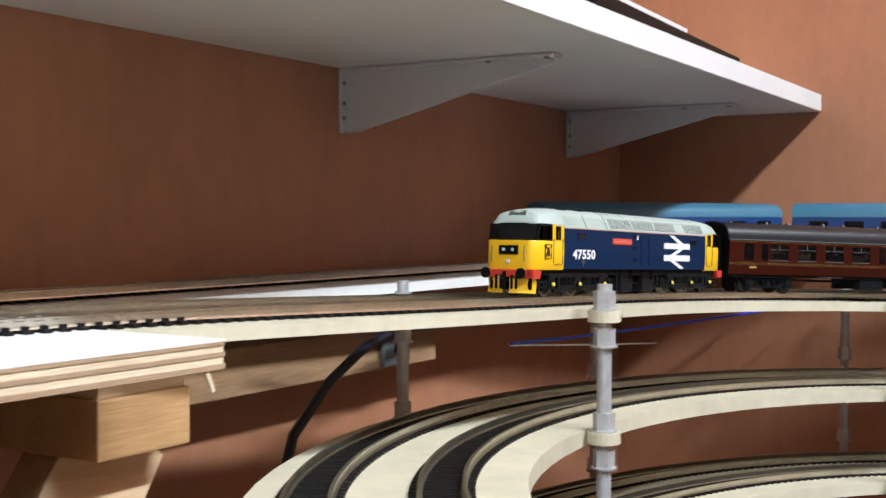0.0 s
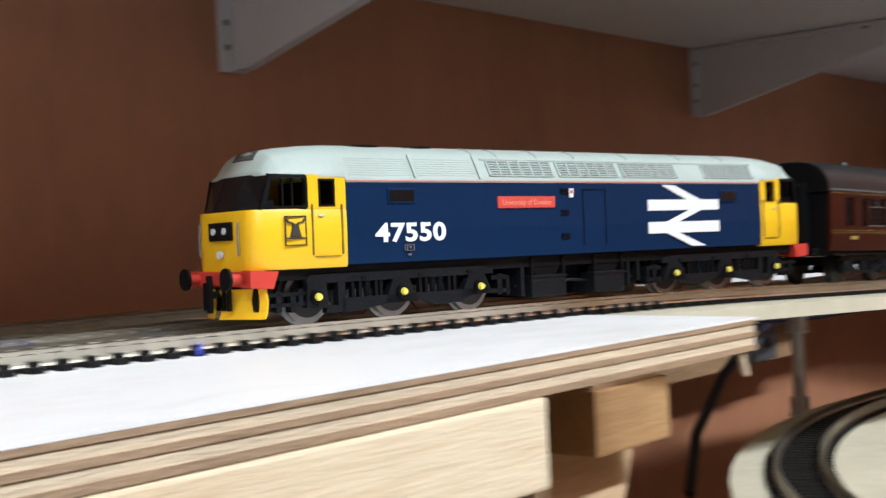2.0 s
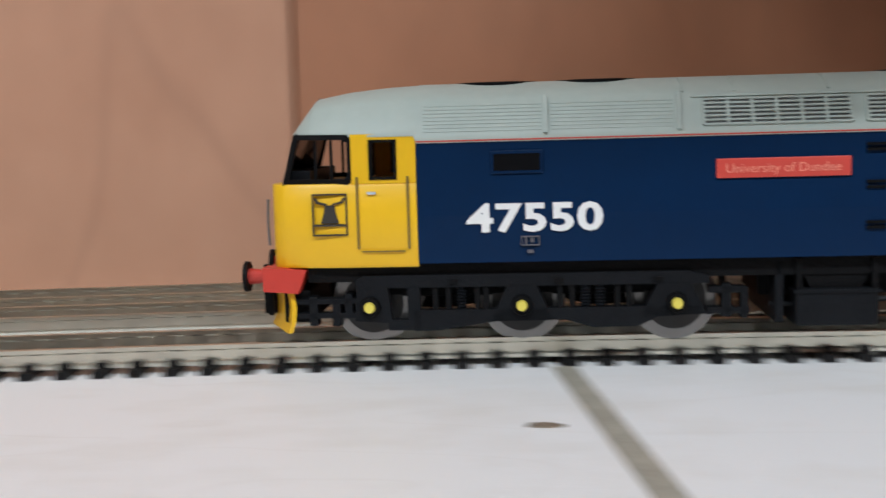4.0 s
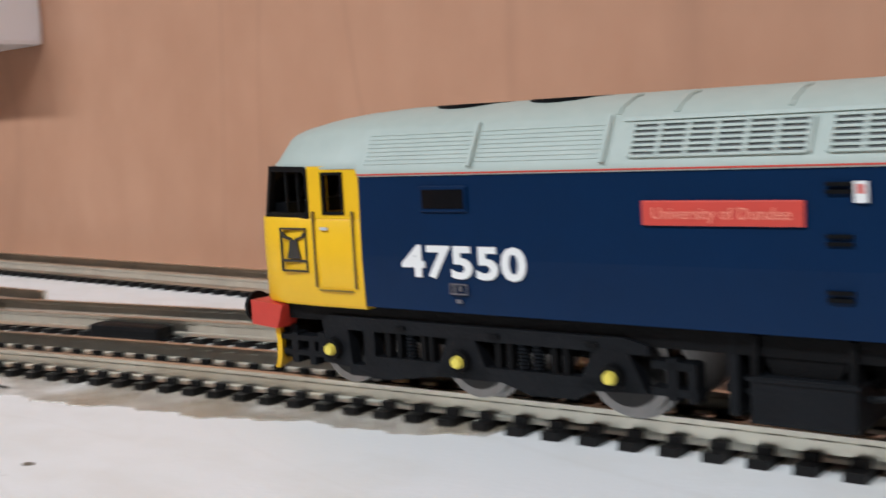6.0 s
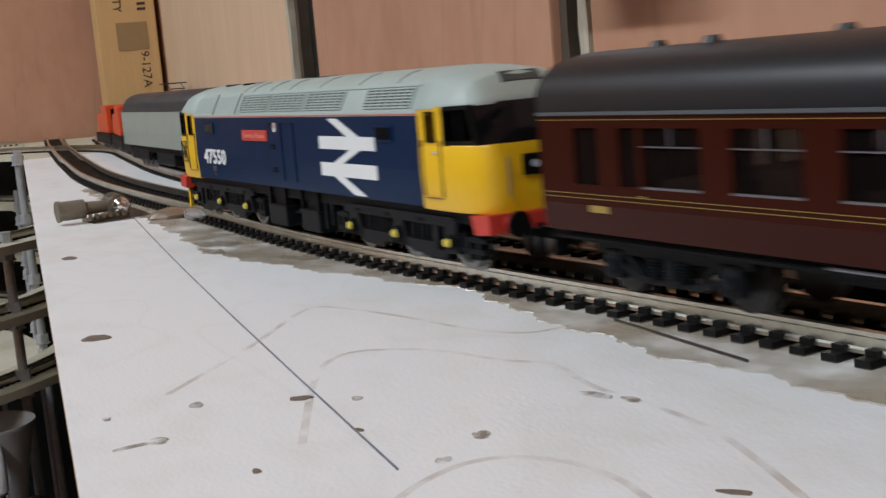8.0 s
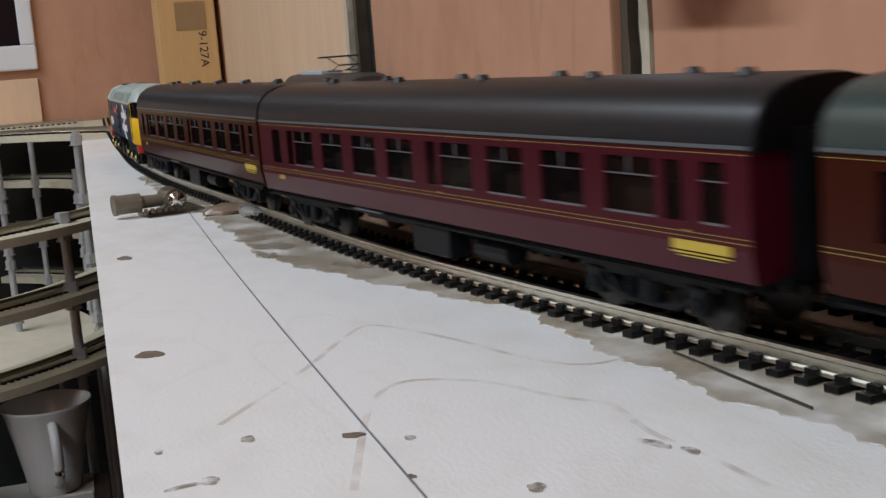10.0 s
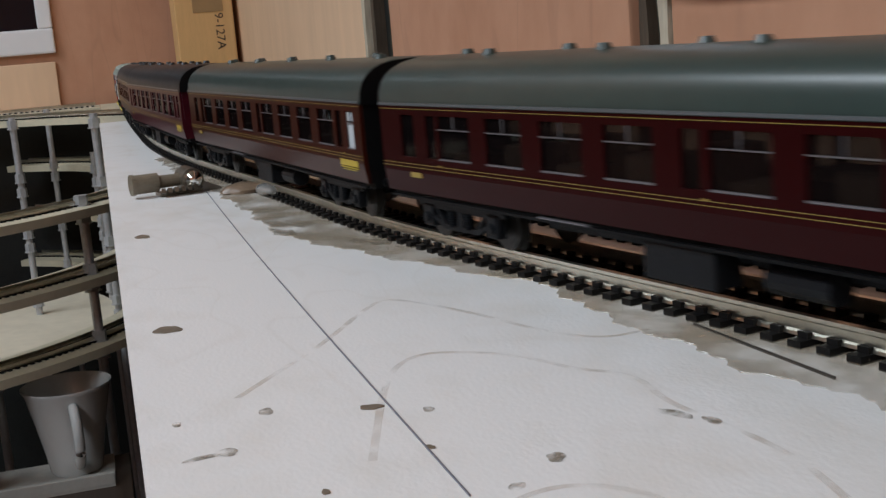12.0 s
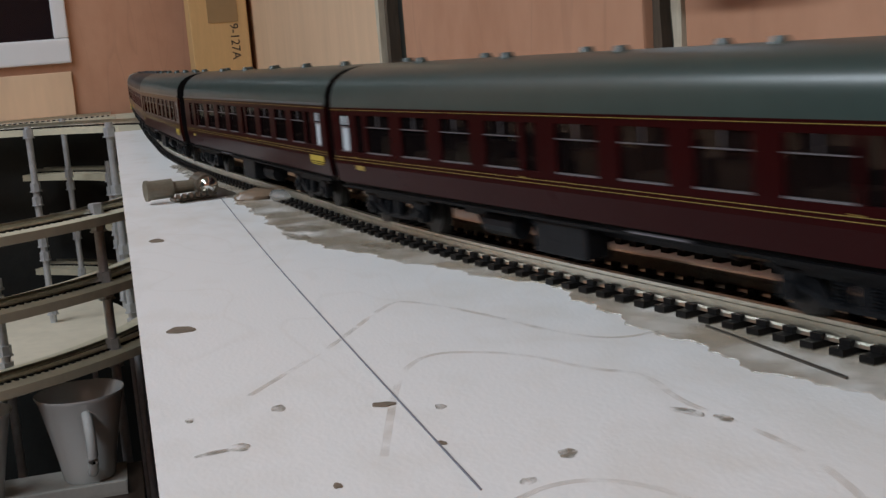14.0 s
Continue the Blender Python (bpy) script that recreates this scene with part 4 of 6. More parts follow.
    for sy in (-1, 1):
        part("buffer", cyl(0.0016, 0.0012, 0.0045, pose(fx(-0.0222), sy * 0.0114, 0.0130, 0, 90), 14), M["red"], nose)
        part("buffer_head", cyl(0.0030, 0.0030, 0.0008, pose(fx(-0.0247), sy * 0.0114, 0.0130, 0, 90), 20), M["black"], nose, "black buffer head")
    bm = bmesh.new()
    for sy in (-1, 1):
        lo = [(fx(-0.0212), sy * 0.0022), (fx(-0.0152), sy * 0.0156), (fx(-0.0144), sy * 0.0152), (fx(-0.0204), sy * 0.0020)]
        rings = [[(a + (0.0010 if flip else -0.0010) * c, b, z) for a, b in lo] for z, c in ((0.0022, 1.0), (0.0040, 0.3), (0.0070, 0.0), (0.0102, 0.4))]
        vs = [[bm.verts.new(v) for v in r] for r in rings]
        for e, f in zip(vs, vs[1:]):
            for i in range(4):
                bm.faces.new((e[i], e[(i + 1) % 4], f[(i + 1) % 4], f[i]))
        bm.faces.new(vs[0][::-1])
        bm.faces.new(vs[-1])
    if flip:
        bm.free()
    else:
        part("snowplough", bm, M["yellow"], nose, "yellow snowplough blades")
        part("plough_bracket", box(-0.0172, -0.0120, -0.0135, 0.0135, 0.0040, 0.0104, None, 0.0005), M["black"], nose)
    bm = bmesh.new()
    add_box(bm, *sorted((fx(-0.0236), fx(-0.0150))), -0.0016, 0.0016, 0.0080, 0.0098)
    add_box(bm, *sorted((fx(-0.0240), fx(-0.0230))), -0.0010, 0.0010, 0.0040, 0.0140)
    for y in (-0.0065, 0.0065, -0.0035, 0.0035):
        add_box(bm, *sorted((fx(-0.0218), fx(-0.0208))), y - 0.0005, y + 0.0005, 0.0045, 0.0120)
    part("coupling", bm, M["black"], nose, "black coupling and hoses")

# roof: one skin with sloped sides and raked visors, its panels, grilles and fans on it
RPROF = ((1.0, 0.0), (0.985, 0.09), (0.80, 0.66), (0.70, 0.79), (0.52, 0.91), (0.28, 0.98), (0.0, 1.0))


def roof_ring(x, hw, z0, zt):
    half = [(x, -hw * a, z0 + (zt - z0) * b) for a, b in RPROF]
    return [(x, -hw, z0 - 0.0004)] + half + [(x, -q[1], q[2]) for q in half[-2::-1]] + [(x, hw, z0 - 0.0004)]


END = ((-0.0142, 0.0130, 0.0405, 0.0410), (-0.0138, 0.0144, 0.0405, 0.0419), (-0.0122, 0.0156, 0.0404, 0.0446), (-0.0107, 0.0162, 0.0403, 0.0469), (-0.0102, 0.0164, 0.0403, 0.0474), (-0.004, 0.0173, 0.0401, 0.0485), (0.003, 0.0176, 0.0400, 0.0492), (0.0094, 0.0177, 0.0400, 0.0495), (0.0099, 0.0178, ZC, 0.0496), (0.020, 0.0178, ZC, ZT))
secs = [roof_ring(*q) for q in END] + [roof_ring(2 * LC - x, hw, z0, zt) for x, hw, z0, zt in END[::-1]]
roof = part("roof", loft(secs), M["roof_grey"], loco, "pale grey ribbed roof", True)
for flip in (False, True):
    hx = [2 * LC - x if flip else x for x in (-0.0120, -0.0102)]
    part("horn_grille", loft([[(hx[0] + (hx[1] - hx[0]) * k, y, 0.0446 + 0.0022 * k + d) for y, d in ((-0.0056, 0.0), (-0.0054, 0.0006), (0.0054, 0.0006), (0.0056, 0.0))] for k in (0, 0.5, 1)]), M["grille"], roof, "dark grey horn grille over the cab")
ARC = np.array([(-a * HWL, ZC + (ZT - ZC) * b) for a, b in RPROF] + [(a * HWL, ZC + (ZT - ZC) * b) for a, b in RPROF[-2::-1]])
ARCD = np.r_[0, np.cumsum(np.hypot(*np.diff(ARC, axis=0).T))]
ARCD /= ARCD[-1]


def roof_patch(x0, x1, f0, f1, lift, n=4):
    """A patch that follows the roof between the fractions f0 and f1 of its way across."""
    rings = []
    for x in (x0, x1):
        o, i = [], []
        for k in range(n + 1):
            f = f0 + (f1 - f0) * k / n
            y, z = np.interp(f, ARCD, ARC[:, 0]), np.interp(f, ARCD, ARC[:, 1])
            dy, dz = np.interp(f + 0.004, ARCD, ARC[:, 0]) - np.interp(f - 0.004, ARCD, ARC[:, 0]), np.interp(f + 0.004, ARCD, ARC[:, 1]) - np.interp(f - 0.004, ARCD, ARC[:, 1])
            nrm = Vector((0, -dz, dy)).normalized()
            o.append((x, y + nrm.y * lift, z + nrm.z * lift))
            i.append((x, y - nrm.y * 0.0004, z - nrm.z * 0.0004))
        rings.append(o + i[::-1])
    return loft(rings)


for side in (0, 1):
    for x0, x1 in ((0.0630, 0.0896), (0.0924, 0.1195), (0.1225, 0.1495), (0.1650, 0.1925)):
        f = (0.036, 0.148) if not side else (0.852, 0.964)
        gp = part("grille", roof_patch(x0, x1, *f, 0.0002), M["grille"], roof, "louvred roof grille")
        bm = bmesh.new()
        n = 6
        for k in range(n + 1):
            q = f[0] + (f[1] - f[0]) * k / n
            t2 = roof_patch(x0, x1, q - 0.0042, q + 0.0042, 0.00050, 1)
            me = bpy.data.meshes.new("tmp")
            t2.to_mesh(me)
            t2.free()
            bm.from_mesh(me)
            bpy.data.meshes.remove(me)
        for k in range(7):
            xx = x0 + (x1 - x0) * k / 6
            t2 = roof_patch(xx - 0.0003, xx + 0.0003, *f, 0.0006)
            me = bpy.data.meshes.new("tmp")
            t2.to_mesh(me)
            t2.free()
            bm.from_mesh(me)
            bpy.data.meshes.remove(me)
        part("louvres", bm, M["roof_grey"], gp)
for side in (0, 1):
    for x in (0.0340, 0.0585):
        f = (0.020, 0.182) if not side else (0.818, 0.980)
        part("panel_divider", roof_patch(x - 0.0004, x + 0.0004, *f, 0.0007, 3), M["roof_grey"], roof)
    for x in (0.0595, 0.069, 0.086, 0.103, 0.128, 0.156, 0.180):
        f = (0.19, 0.36) if not side else (0.64, 0.81)
        part("roof_seam", roof_patch(x - 0.0002, x + 0.0002, *f, 0.0003, 6), M["roof_grey"], roof)
    for a, b in ((0.0112, 0.0332), (0.0350, 0.0575)):
        for k in range(8):
            f = 0.036 + k * 0.0165
            f = f if not side else 1 - f - 0.005
            part("roof_ribbing", roof_patch(a, b, f, f + 0.005, 0.00013, 1), M["roof_grey"], roof)
    f = (0.160, 0.172) if not side else (0.828, 0.840)
    part("roof_ledge", roof_patch(0.0610, 0.1945, *f, 0.0003, 1), M["roof_grey"], roof)
for x in (0.0245, 0.0440):
    part("fan_grille", cyl(0.0080, 0.0080, 0.0007, pose(x, 0, ZT - 0.0004), 28), M["black"], roof, "dark round roof fan")
part("exhaust", box(0.098, 0.106, -0.004, 0.004, ZT - 0.001, ZT + 0.0001), M["dark_roof"], roof)
# lettering, plates and louvres on both sides
for sy in (-1, 1):
    y = sy * (HWL + 0.00010)
    def tm(x, z):
        return pose(x, y, z, 90, 0, 0) if sy < 0 else pose(2 * LC - x, y, z, 90, 0, 180)
    def mx_(x):
        return x if sy < 0 else 2 * LC - x
    part("cantrail_line", box(0.0098, 0.1962, min(y, y * 0.98), max(y, y * 0.98), ZC - 0.0002, ZC + 0.00005), M["plate"], loco, "thin orange cantrail line")
    for k, ch in enumerate("47550"):
        text_part("running_number", ch, 0.0072, tm(0.0216 + 0.0051 * k, 0.0237) @ Matrix.Diagonal((1.34, 1, 1, 1)), M["transfer"], loco, "white painted digit")
    pb = sorted((mx_(0.0651), mx_(0.0892)))
    pl = part("nameplate", box(pb[0], pb[1], y - 0.0003, y + 0.0003, 0.0304, 0.0340, None, 0.0002), M["plate"], loco, "red nameplate with raised lettering")
    text_part("lettering", "University of Dundee", 0.0024, tm(0.0771, 0.0321) @ pose(0, 0, 0.0003), M["orange_text"], pl)
    pb = sorted((mx_(0.0238), mx_(0.0334)))
    bw = part("side_window", box(pb[0], pb[1], y - 0.0002, y + 0.0002, 0.0322, 0.0365, None, 0.0002), M["blue"], loco)
    part("pane", box(pb[0] + 0.0005, pb[1] - 0.0005, y - 0.0003, y + 0.0003, 0.0328, 0.0359), M["glass"], bw)
    pb = sorted((mx_(0.1722), mx_(0.1818)))
    bw = part("side_window", box(pb[0], pb[1], y - 0.0002, y + 0.0002, 0.0315, 0.0358, None, 0.0002), M["blue"], loco)
    part("pane", box(pb[0] + 0.0006, pb[1] - 0.0006, y - 0.0003, y + 0.0003, 0.0321, 0.0352), M["glass"], bw)
    for z in (0.0348, 0.0280, 0.0206):
        pb = sorted((mx_(0.0920), mx_(0.0955)))
        bm = bmesh.new()
        for k in (0, 1):
            add_box(bm, pb[0], pb[1], y - 0.00025, y + 0.00025, z + k * 0.0010, z + k * 0.0010 + 0.0005)
        part("louvre", bm, M["black"], loco)
    pb = sorted((mx_(0.0958), mx_(0.0975)))
    wl = part("warning_label", box(pb[0], pb[1], y - 0.00025, y + 0.00025, 0.0336, 0.0364), M["transfer"], loco)
    part("red_mark", box(pb[0] + 0.0004, pb[1] - 0.0004, y - 0.00030, y + 0.00030, 0.0348, 0.0360), M["plate"], wl)
    pb = sorted((mx_(0.1020), mx_(0.1125)))
    bm = bmesh.new()
    for q in ((pb[0], pb[1], 0.0362, 0.0363), (pb[0], pb[0] + 0.00014, 0.0180, 0.0363), (pb[1] - 0.00014, pb[1], 0.0180, 0.0363)):
        add_box(bm, q[0], q[1], y - 0.00013, y + 0.00013, q[2], q[3])
    part("panel_line", bm, M["under"], loco)
    pb = sorted((mx_(0.0291), mx_(0.0326)))
    bm = bmesh.new()
    for q in ((pb[0], pb[1], 0.0187, 0.0189), (pb[0], pb[1], 0.0203, 0.0205), (pb[0] + 0.0012, pb[1] - 0.0012, 0.0173, 0.0179), (pb[0], pb[0] + 0.0002, 0.0187, 0.0205), (pb[1] - 0.0002, pb[1], 0.0187, 0.0205), (pb[0] + 0.0008, pb[0] + 0.0011, 0.0189, 0.0203), (pb[0] + 0.0018, pb[0] + 0.0024, 0.0193, 0.0201)):
        add_box(bm, q[0], q[1], y - 0.00015, y + 0.00015, q[2], q[3])
    part("data_panel", bm, M["silver"], loco)
    # the white arrow device
    bm = bmesh.new()
    for poly in ([(0.1332, 0.0289), (0.1547, 0.0289), (0.1427, 0.0250), (0.1332, 0.0250), (0.1332, 0.0211), (0.1425, 0.0211), (0.1560, 0.0163), (0.1632, 0.0163), (0.1493, 0.0211), (0.1712, 0.0211),
                  (0.1712, 0.0250), (0.1494, 0.0250), (0.1614, 0.0289), (0.1712, 0.0289), (0.1712, 0.0326), (0.1611, 0.0326), (0.1470, 0.0376), (0.1405, 0.0376), (0.1534, 0.0326), (0.1332, 0.0326)],):
        prism(bm, [(mx_(e), f) for e, f in poly], y - 0.00015, y + 0.00015, "y")
    part("arrow_device", bm, M["transfer"], loco, "large white arrow device")
# underframe
part("frame", box(-0.012, 0.218, -0.0150, 0.0150, 0.0120, 0.0158), M["black"], loco)
for x0, x1 in ((0.0798, 0.0950), (0.1080, 0.1225)):
    tk = part("tank", box(x0, x1, -0.0160, 0.0160, 0.0024, 0.0094, None, 0.0006), M["under"], loco)
    for sy in (-1, 1):
        bm = bmesh.new()
        prism(bm, [(x0 + 0.0030, 0.0094), (x1 - 0.0030, 0.0094), (x1 - 0.0005, 0.0140), (x0 + 0.0005, 0.0140)], *sorted((sy * 0.0100, sy * 0.0146)), "y")
        for xx in (x0 + 0.0002, x1 - 0.0012):
            part("tank_strap", box(xx, xx + 0.0010, *sorted((sy * 0.0130, sy * 0.0158)), 0.0090, 0.0150), M["black"], tk)
        part("tank_filler", bm, M["black"], tk)
    part("tank_ledge", box(x0 - 0.0004, x1 + 0.0004, -0.0163, 0.0163, 0.0086, 0.0092), M["under"], tk)
for x0, x1, z0 in ((0.0762, 0.0778, 0.0030), (0.1248, 0.1262, 0.0040), (0.1300, 0.1312, 0.0055)):
    part("frame_post", box(x0, x1, -0.0150, 0.0150, z0, 0.0150, None, 0.0003), M["under"], loco)
part("pipe_run", box(0.074, 0.134, -0.0090, 0.0090, 0.0075, 0.0125), M["black"], loco)
for sy in (-1, 1):
    part("air_pipe", sweep_tube([(0.0755, sy * 0.0125, 0.0062), (0.0870, sy * 0.0120, 0.0060), (0.1000, sy * 0.0126, 0.0072), (0.1100, sy * 0.0120, 0.0064), (0.1320, sy * 0.0124, 0.0068)], 0.0005, 6), M["under"], loco)
loco_bogie(loco, 0.0, False)
loco_bogie(loco, 0.206, True)


# ---- maroon coaches ----
CLEN, CHW = 0.258, 0.0180
CZB, CZC, CZT = 0.0130, 0.0372, 0.0500
WIN = []
WIN.append((-0.1125, 0.008, "plain"))
WIN += [(-0.099, 0.0055, "door")]
WIN += [(-0.0865 + 0.0245 * k, 0.0165, "bay") for k in range(4)]
WIN += [(0.0065, 0.0055, "door")]
WIN += [(0.0205 + 0.0245 * k - 0.0005, 0.0165, "bay") for k in range(4)]
WIN += [(0.1075, 0.0055, "door"), (0.1190, 0.0066, "frosted")]


def coach_ring(x, hw, z0, zt, n=7):
    """A roof section: flat crown and tight shoulders."""
    pts = [(x, -hw * 0.985, z0 - 0.0003)]
    for i in range(2 * n + 1):
        a = math.pi * i / (2 * n)
        pts.append((x, -hw * 0.985 * math.copysign(abs(math.cos(a)) ** 0.72, math.cos(a)), z0 + (zt - z0) * math.sin(a) ** 0.80))
    return pts + [(x, hw * 0.985, z0 - 0.0003)]


def coach(label):
    ob = thing("passenger_coach", pose(0, 0, RZ), label, "railway coach", "coaches of the moving train")
    h = CLEN / 2
    bm = bmesh.new()
    zw0, zw1 = 0.0232, 0.0348
    for sy in (-1, 1):
        y0, y1 = sorted((sy * CHW, sy * (CHW - 0.0012)))
        # lower side turns under slightly
        prism(bm, [(sy * (CHW - 0.0010), CZB), (sy * CHW, CZB + 0.006), (sy * CHW, zw0), (sy * (CHW - 0.0012), zw0), (sy * (CHW - 0.0022), CZB)], -h, h, "x")
        add_box(bm, -h, h, y0, y1, zw1, CZC)
        last = -h
        for x, w, kind in sorted(WIN) + [(h + 1, 2, "")]:
            add_box(bm, last, min(h, x - w / 2), y0, y1, zw0, zw1)
            last = x + w / 2
    for sx in (-1, 1):
        x0, x1 = sorted((sx * h, sx * (h - 0.0012)))
        part("end_wall", box(x0, x1, -CHW + 0.0013, CHW - 0.0013, CZB, CZC), M["black"], ob, "black coach end")
    body = part("body", bm, M["maroon"], ob, "glossy maroon body side")
    for sy in (-1, 1):
        for x, w, kind in WIN:
            yy = sy * (CHW - 0.0007)
            if kind == "frosted":
                wd = part("window", box(x - w / 2, x + w / 2, yy - 0.0002, yy + 0.0002, zw0, zw1 - 0.0038), M["frosted"], body, "white frosted window")
                part("top_light", box(x - w / 2, x + w / 2, yy - 0.0002, yy + 0.0002, zw1 - 0.0034, zw1), M["pane"], wd)
                for o in (-0.3, 0.3):
                    part("vent_pane", box(x + o * w - 0.0010, x + o * w + 0.0010, yy + sy * 0.0002 - 0.0002, yy + sy * 0.0002 + 0.0002, zw1 - 0.0031, zw1 - 0.0003), M["frosted"], wd)
            else:
                wd = part("window", box(x - w / 2, x + w / 2, yy - 0.0002, yy + 0.0002, zw0, zw1), M["pane"], body)
            if kind in ("bay", "frosted"):
                yo = sy * (CHW - 0.0002)
                bm = bmesh.new()
                add_box(bm, x - w / 2, x + w / 2, yo - 0.0002, yo + 0.0002, zw1 - 0.0037, zw1 - 0.00345)
                add_box(bm, x - w / 2, x + w / 2, yo - 0.0003, yo + 0.0003, zw0 - 0.0001, zw0 + 0.0003)
                if kind == "bay":
                    add_box(bm, x - 0.00013, x + 0.00013, yo - 0.0002, yo + 0.0002, zw1 - 0.0034, zw1)
                part("window_bar", bm, M["silver"], wd)
            elif kind == "door":
                part("door_handle", box(x + w / 2 + 0.0006, x + w / 2 + 0.0020, sy * CHW - 0.0003, sy * CHW + 0.0003, 0.0213, 0.0217), M["gold"], body)
        bm = bmesh.new()
        for z in (0.0203, 0.0212, 0.0364):
            add_box(bm, -h, h, sy * CHW - 0.00012, sy * CHW + 0.00012, z, z + 0.00013)
        part("lining", bm, M["lining"], body, "thin gold lining")
        bm = bmesh.new()
        for x0, x1, z0, z1 in ((0.107, 0.1235, 0.0177, 0.0196), (0.107, 0.1235, 0.0170, 0.0173), (0.109, 0.1215, 0.0164, 0.0166)):
            add_box(bm, *sorted((-sy * x0, -sy * x1)), sy * CHW - 0.00014, sy * CHW + 0.00014, z0, z1)
        part("yellow_mark", bm, M["mark_yellow"], body, "yellow lettering bars")
        part("number_mark", box(*sorted((sy * 0.106, sy * 0.112)), sy * CHW - 0.00012, sy * CHW + 0.00012, 0.0176, 0.0190), M["gold"], body)
    rings = [coach_ring(x, hw, CZC, zt) for x, hw, zt in ((-h - 0.0004, CHW * 1.005, CZT - 0.0004), (-h + 0.002, CHW * 1.015, CZT), (h - 0.002, CHW * 1.015, CZT), (h + 0.0004, CHW * 1.005, CZT - 0.0004))]
    rf = part("roof", loft(rings), M["coach_roof"], ob, "smooth grey coach roof", True)
    for sx in (-1, 1):
        part("end_rim", loft([coach_ring(sx * (h + q), CHW * 1.003, CZC, CZT - 0.0006) for q in (0.0002, 0.0014)]), M["black"], rf, "black roof end")
    for k in range(10):
        part("ventilator", cyl(0.0022, 0.0014, 0.0016, pose(-0.114 + k * 0.0253, -0.004 if k % 2 else 0.004, CZT + 0.0004), 12), M["coach_roof"], rf)
    part("gutter", box(-h, h, -CHW * 1.02, -CHW * 1.0, CZC + 0.0002, CZC + 0.0009), M["silver_dark"], rf)
    for sx in (-1, 1):
        x0, x1 = sorted((sx * h, sx * (h + 0.0042)))
        gw = part("gangway", box(x0, x1, -0.0082, 0.0082, CZB + 0.001, 0.0400, None, 0.0012), M["black"], ob, "black corridor gangway")
        for k in range(3):
            xx = sx * (h + 0.0008 + k * 0.0013)
            part("bellows_fold", box(xx - 0.0002, xx + 0.0002, -0.0090, 0.0090, CZB, 0.0408), M["under"], gw)
        for y in (-0.0114, 0.0114):
            part("buffer", cyl(0.0011, 0.0017, 0.0048, pose(sx * (h + 0.0016), y, 0.0128, 0, 90), 12), M["black"], ob)
        part("coupling", box(*sorted((sx * h, sx * (h + 0.008))), -0.0014, 0.0014, 0.0070, 0.0090), M["black"], ob)
    fr = part("underframe", box(-h, h, -0.0150, 0.0150, 0.0112, CZB), M["black"], ob)
    for sy in (-1, 1):
        part("footboard", box(-h + 0.002, h - 0.002, sy * 0.0165 - 0.0006, sy * 0.0165 + 0.0006, 0.0112, 0.0119), M["black"], fr)
        part("battery_box", box(-0.012, 0.010, *sorted((sy * 0.009, sy * 0.0160)), 0.0030, 0.0110, None, 0.0006), M["under"], fr)
        part("tank", cyl(0.0032, 0.0032, 0.016, pose(0.030, sy * 0.012, 0.0072, 0, 90), 14), M["under"], fr)
        part("truss", box(-0.055, 0.055, sy * 0.0100 - 0.0005, sy * 0.0100 + 0.0005, 0.0082, 0.0094), M["under"], fr)
        part("step_light", box(-0.05, -0.03, sy * 0.0166 - 0.0007, sy * 0.0166 + 0.0007, 0.0119, 0.0122), M["silver"], fr)
    for bx in (-0.0925, 0.0925):
        bg = part("bogie", box(bx - 0.020, bx + 0.020, -0.0105, 0.0105, 0.0072, 0.0105, None, 0.0005), M["under"], ob)
        for sy in (-1, 1):
            bm = bmesh.new()
            y0, y1 = sorted((sy * 0.0128, sy * 0.0146))
            for poly in ([(-0.0235, 0.0094), (-0.0225, 0.0108), (0.0225, 0.0108), (0.0235, 0.0094), (0.0200, 0.0088), (-0.0200, 0.0088)],
                         [(-0.0150, 0.0072), (-0.0090, 0.0048), (0.0090, 0.0048), (0.0150, 0.0072), (0.0150, 0.0062), (0.0092, 0.0036), (-0.0092, 0.0036), (-0.0150, 0.0062)],
                         [(-0.0136, 0.0090), (-0.0124, 0.0090), (-0.0078, 0.0048), (-0.0090, 0.0046)],
                         [(0.0136, 0.0090), (0.0124, 0.0090), (0.0078, 0.0048), (0.0090, 0.0046)],
                         [(-0.0014, 0.0040), (0.0014, 0.0040), (0.0014, 0.0100), (-0.0014, 0.0100)]):
                prism(bm, [(bx + a, b) for a, b in poly], y0, y1, "y")
            for ax in (-0.0172, 0.0172):
                add_box(bm, bx + ax - 0.0027, bx + ax + 0.0027, y0 - 0.0005, y1 + 0.0005, 0.0036, 0.0098, None, 0.0006)
                part("axle_cap", cyl(0.0016, 0.0013, 0.0010, pose(bx + ax, sy * 0.0155, 0.0062, 90), 12), M["under"], bg)
            for ax in (-0.0042, 0.0042):
                coil = [[(bx + ax + r * math.cos(q * math.tau / 10), sy * 0.0142 + r * math.sin(q * math.tau / 10), 0.0046 + k * 0.00032) for q in range(10)] for k, r in enumerate((0.0016, 0.0011) * 7)]
                part("spring", loft(coil), M["under"], bg)
            part("side_frame", bm, M["under"], bg)
            for ax in (-0.0172, 0.0172):
                part("wheel", transform_bm(wheel_bm(0.0062), pose(bx + ax, sy * 0.0092, 0.0062, 0, 0, 180 if sy > 0 else 0)), [M["wheel"], M["coach_tyre"]], bg)
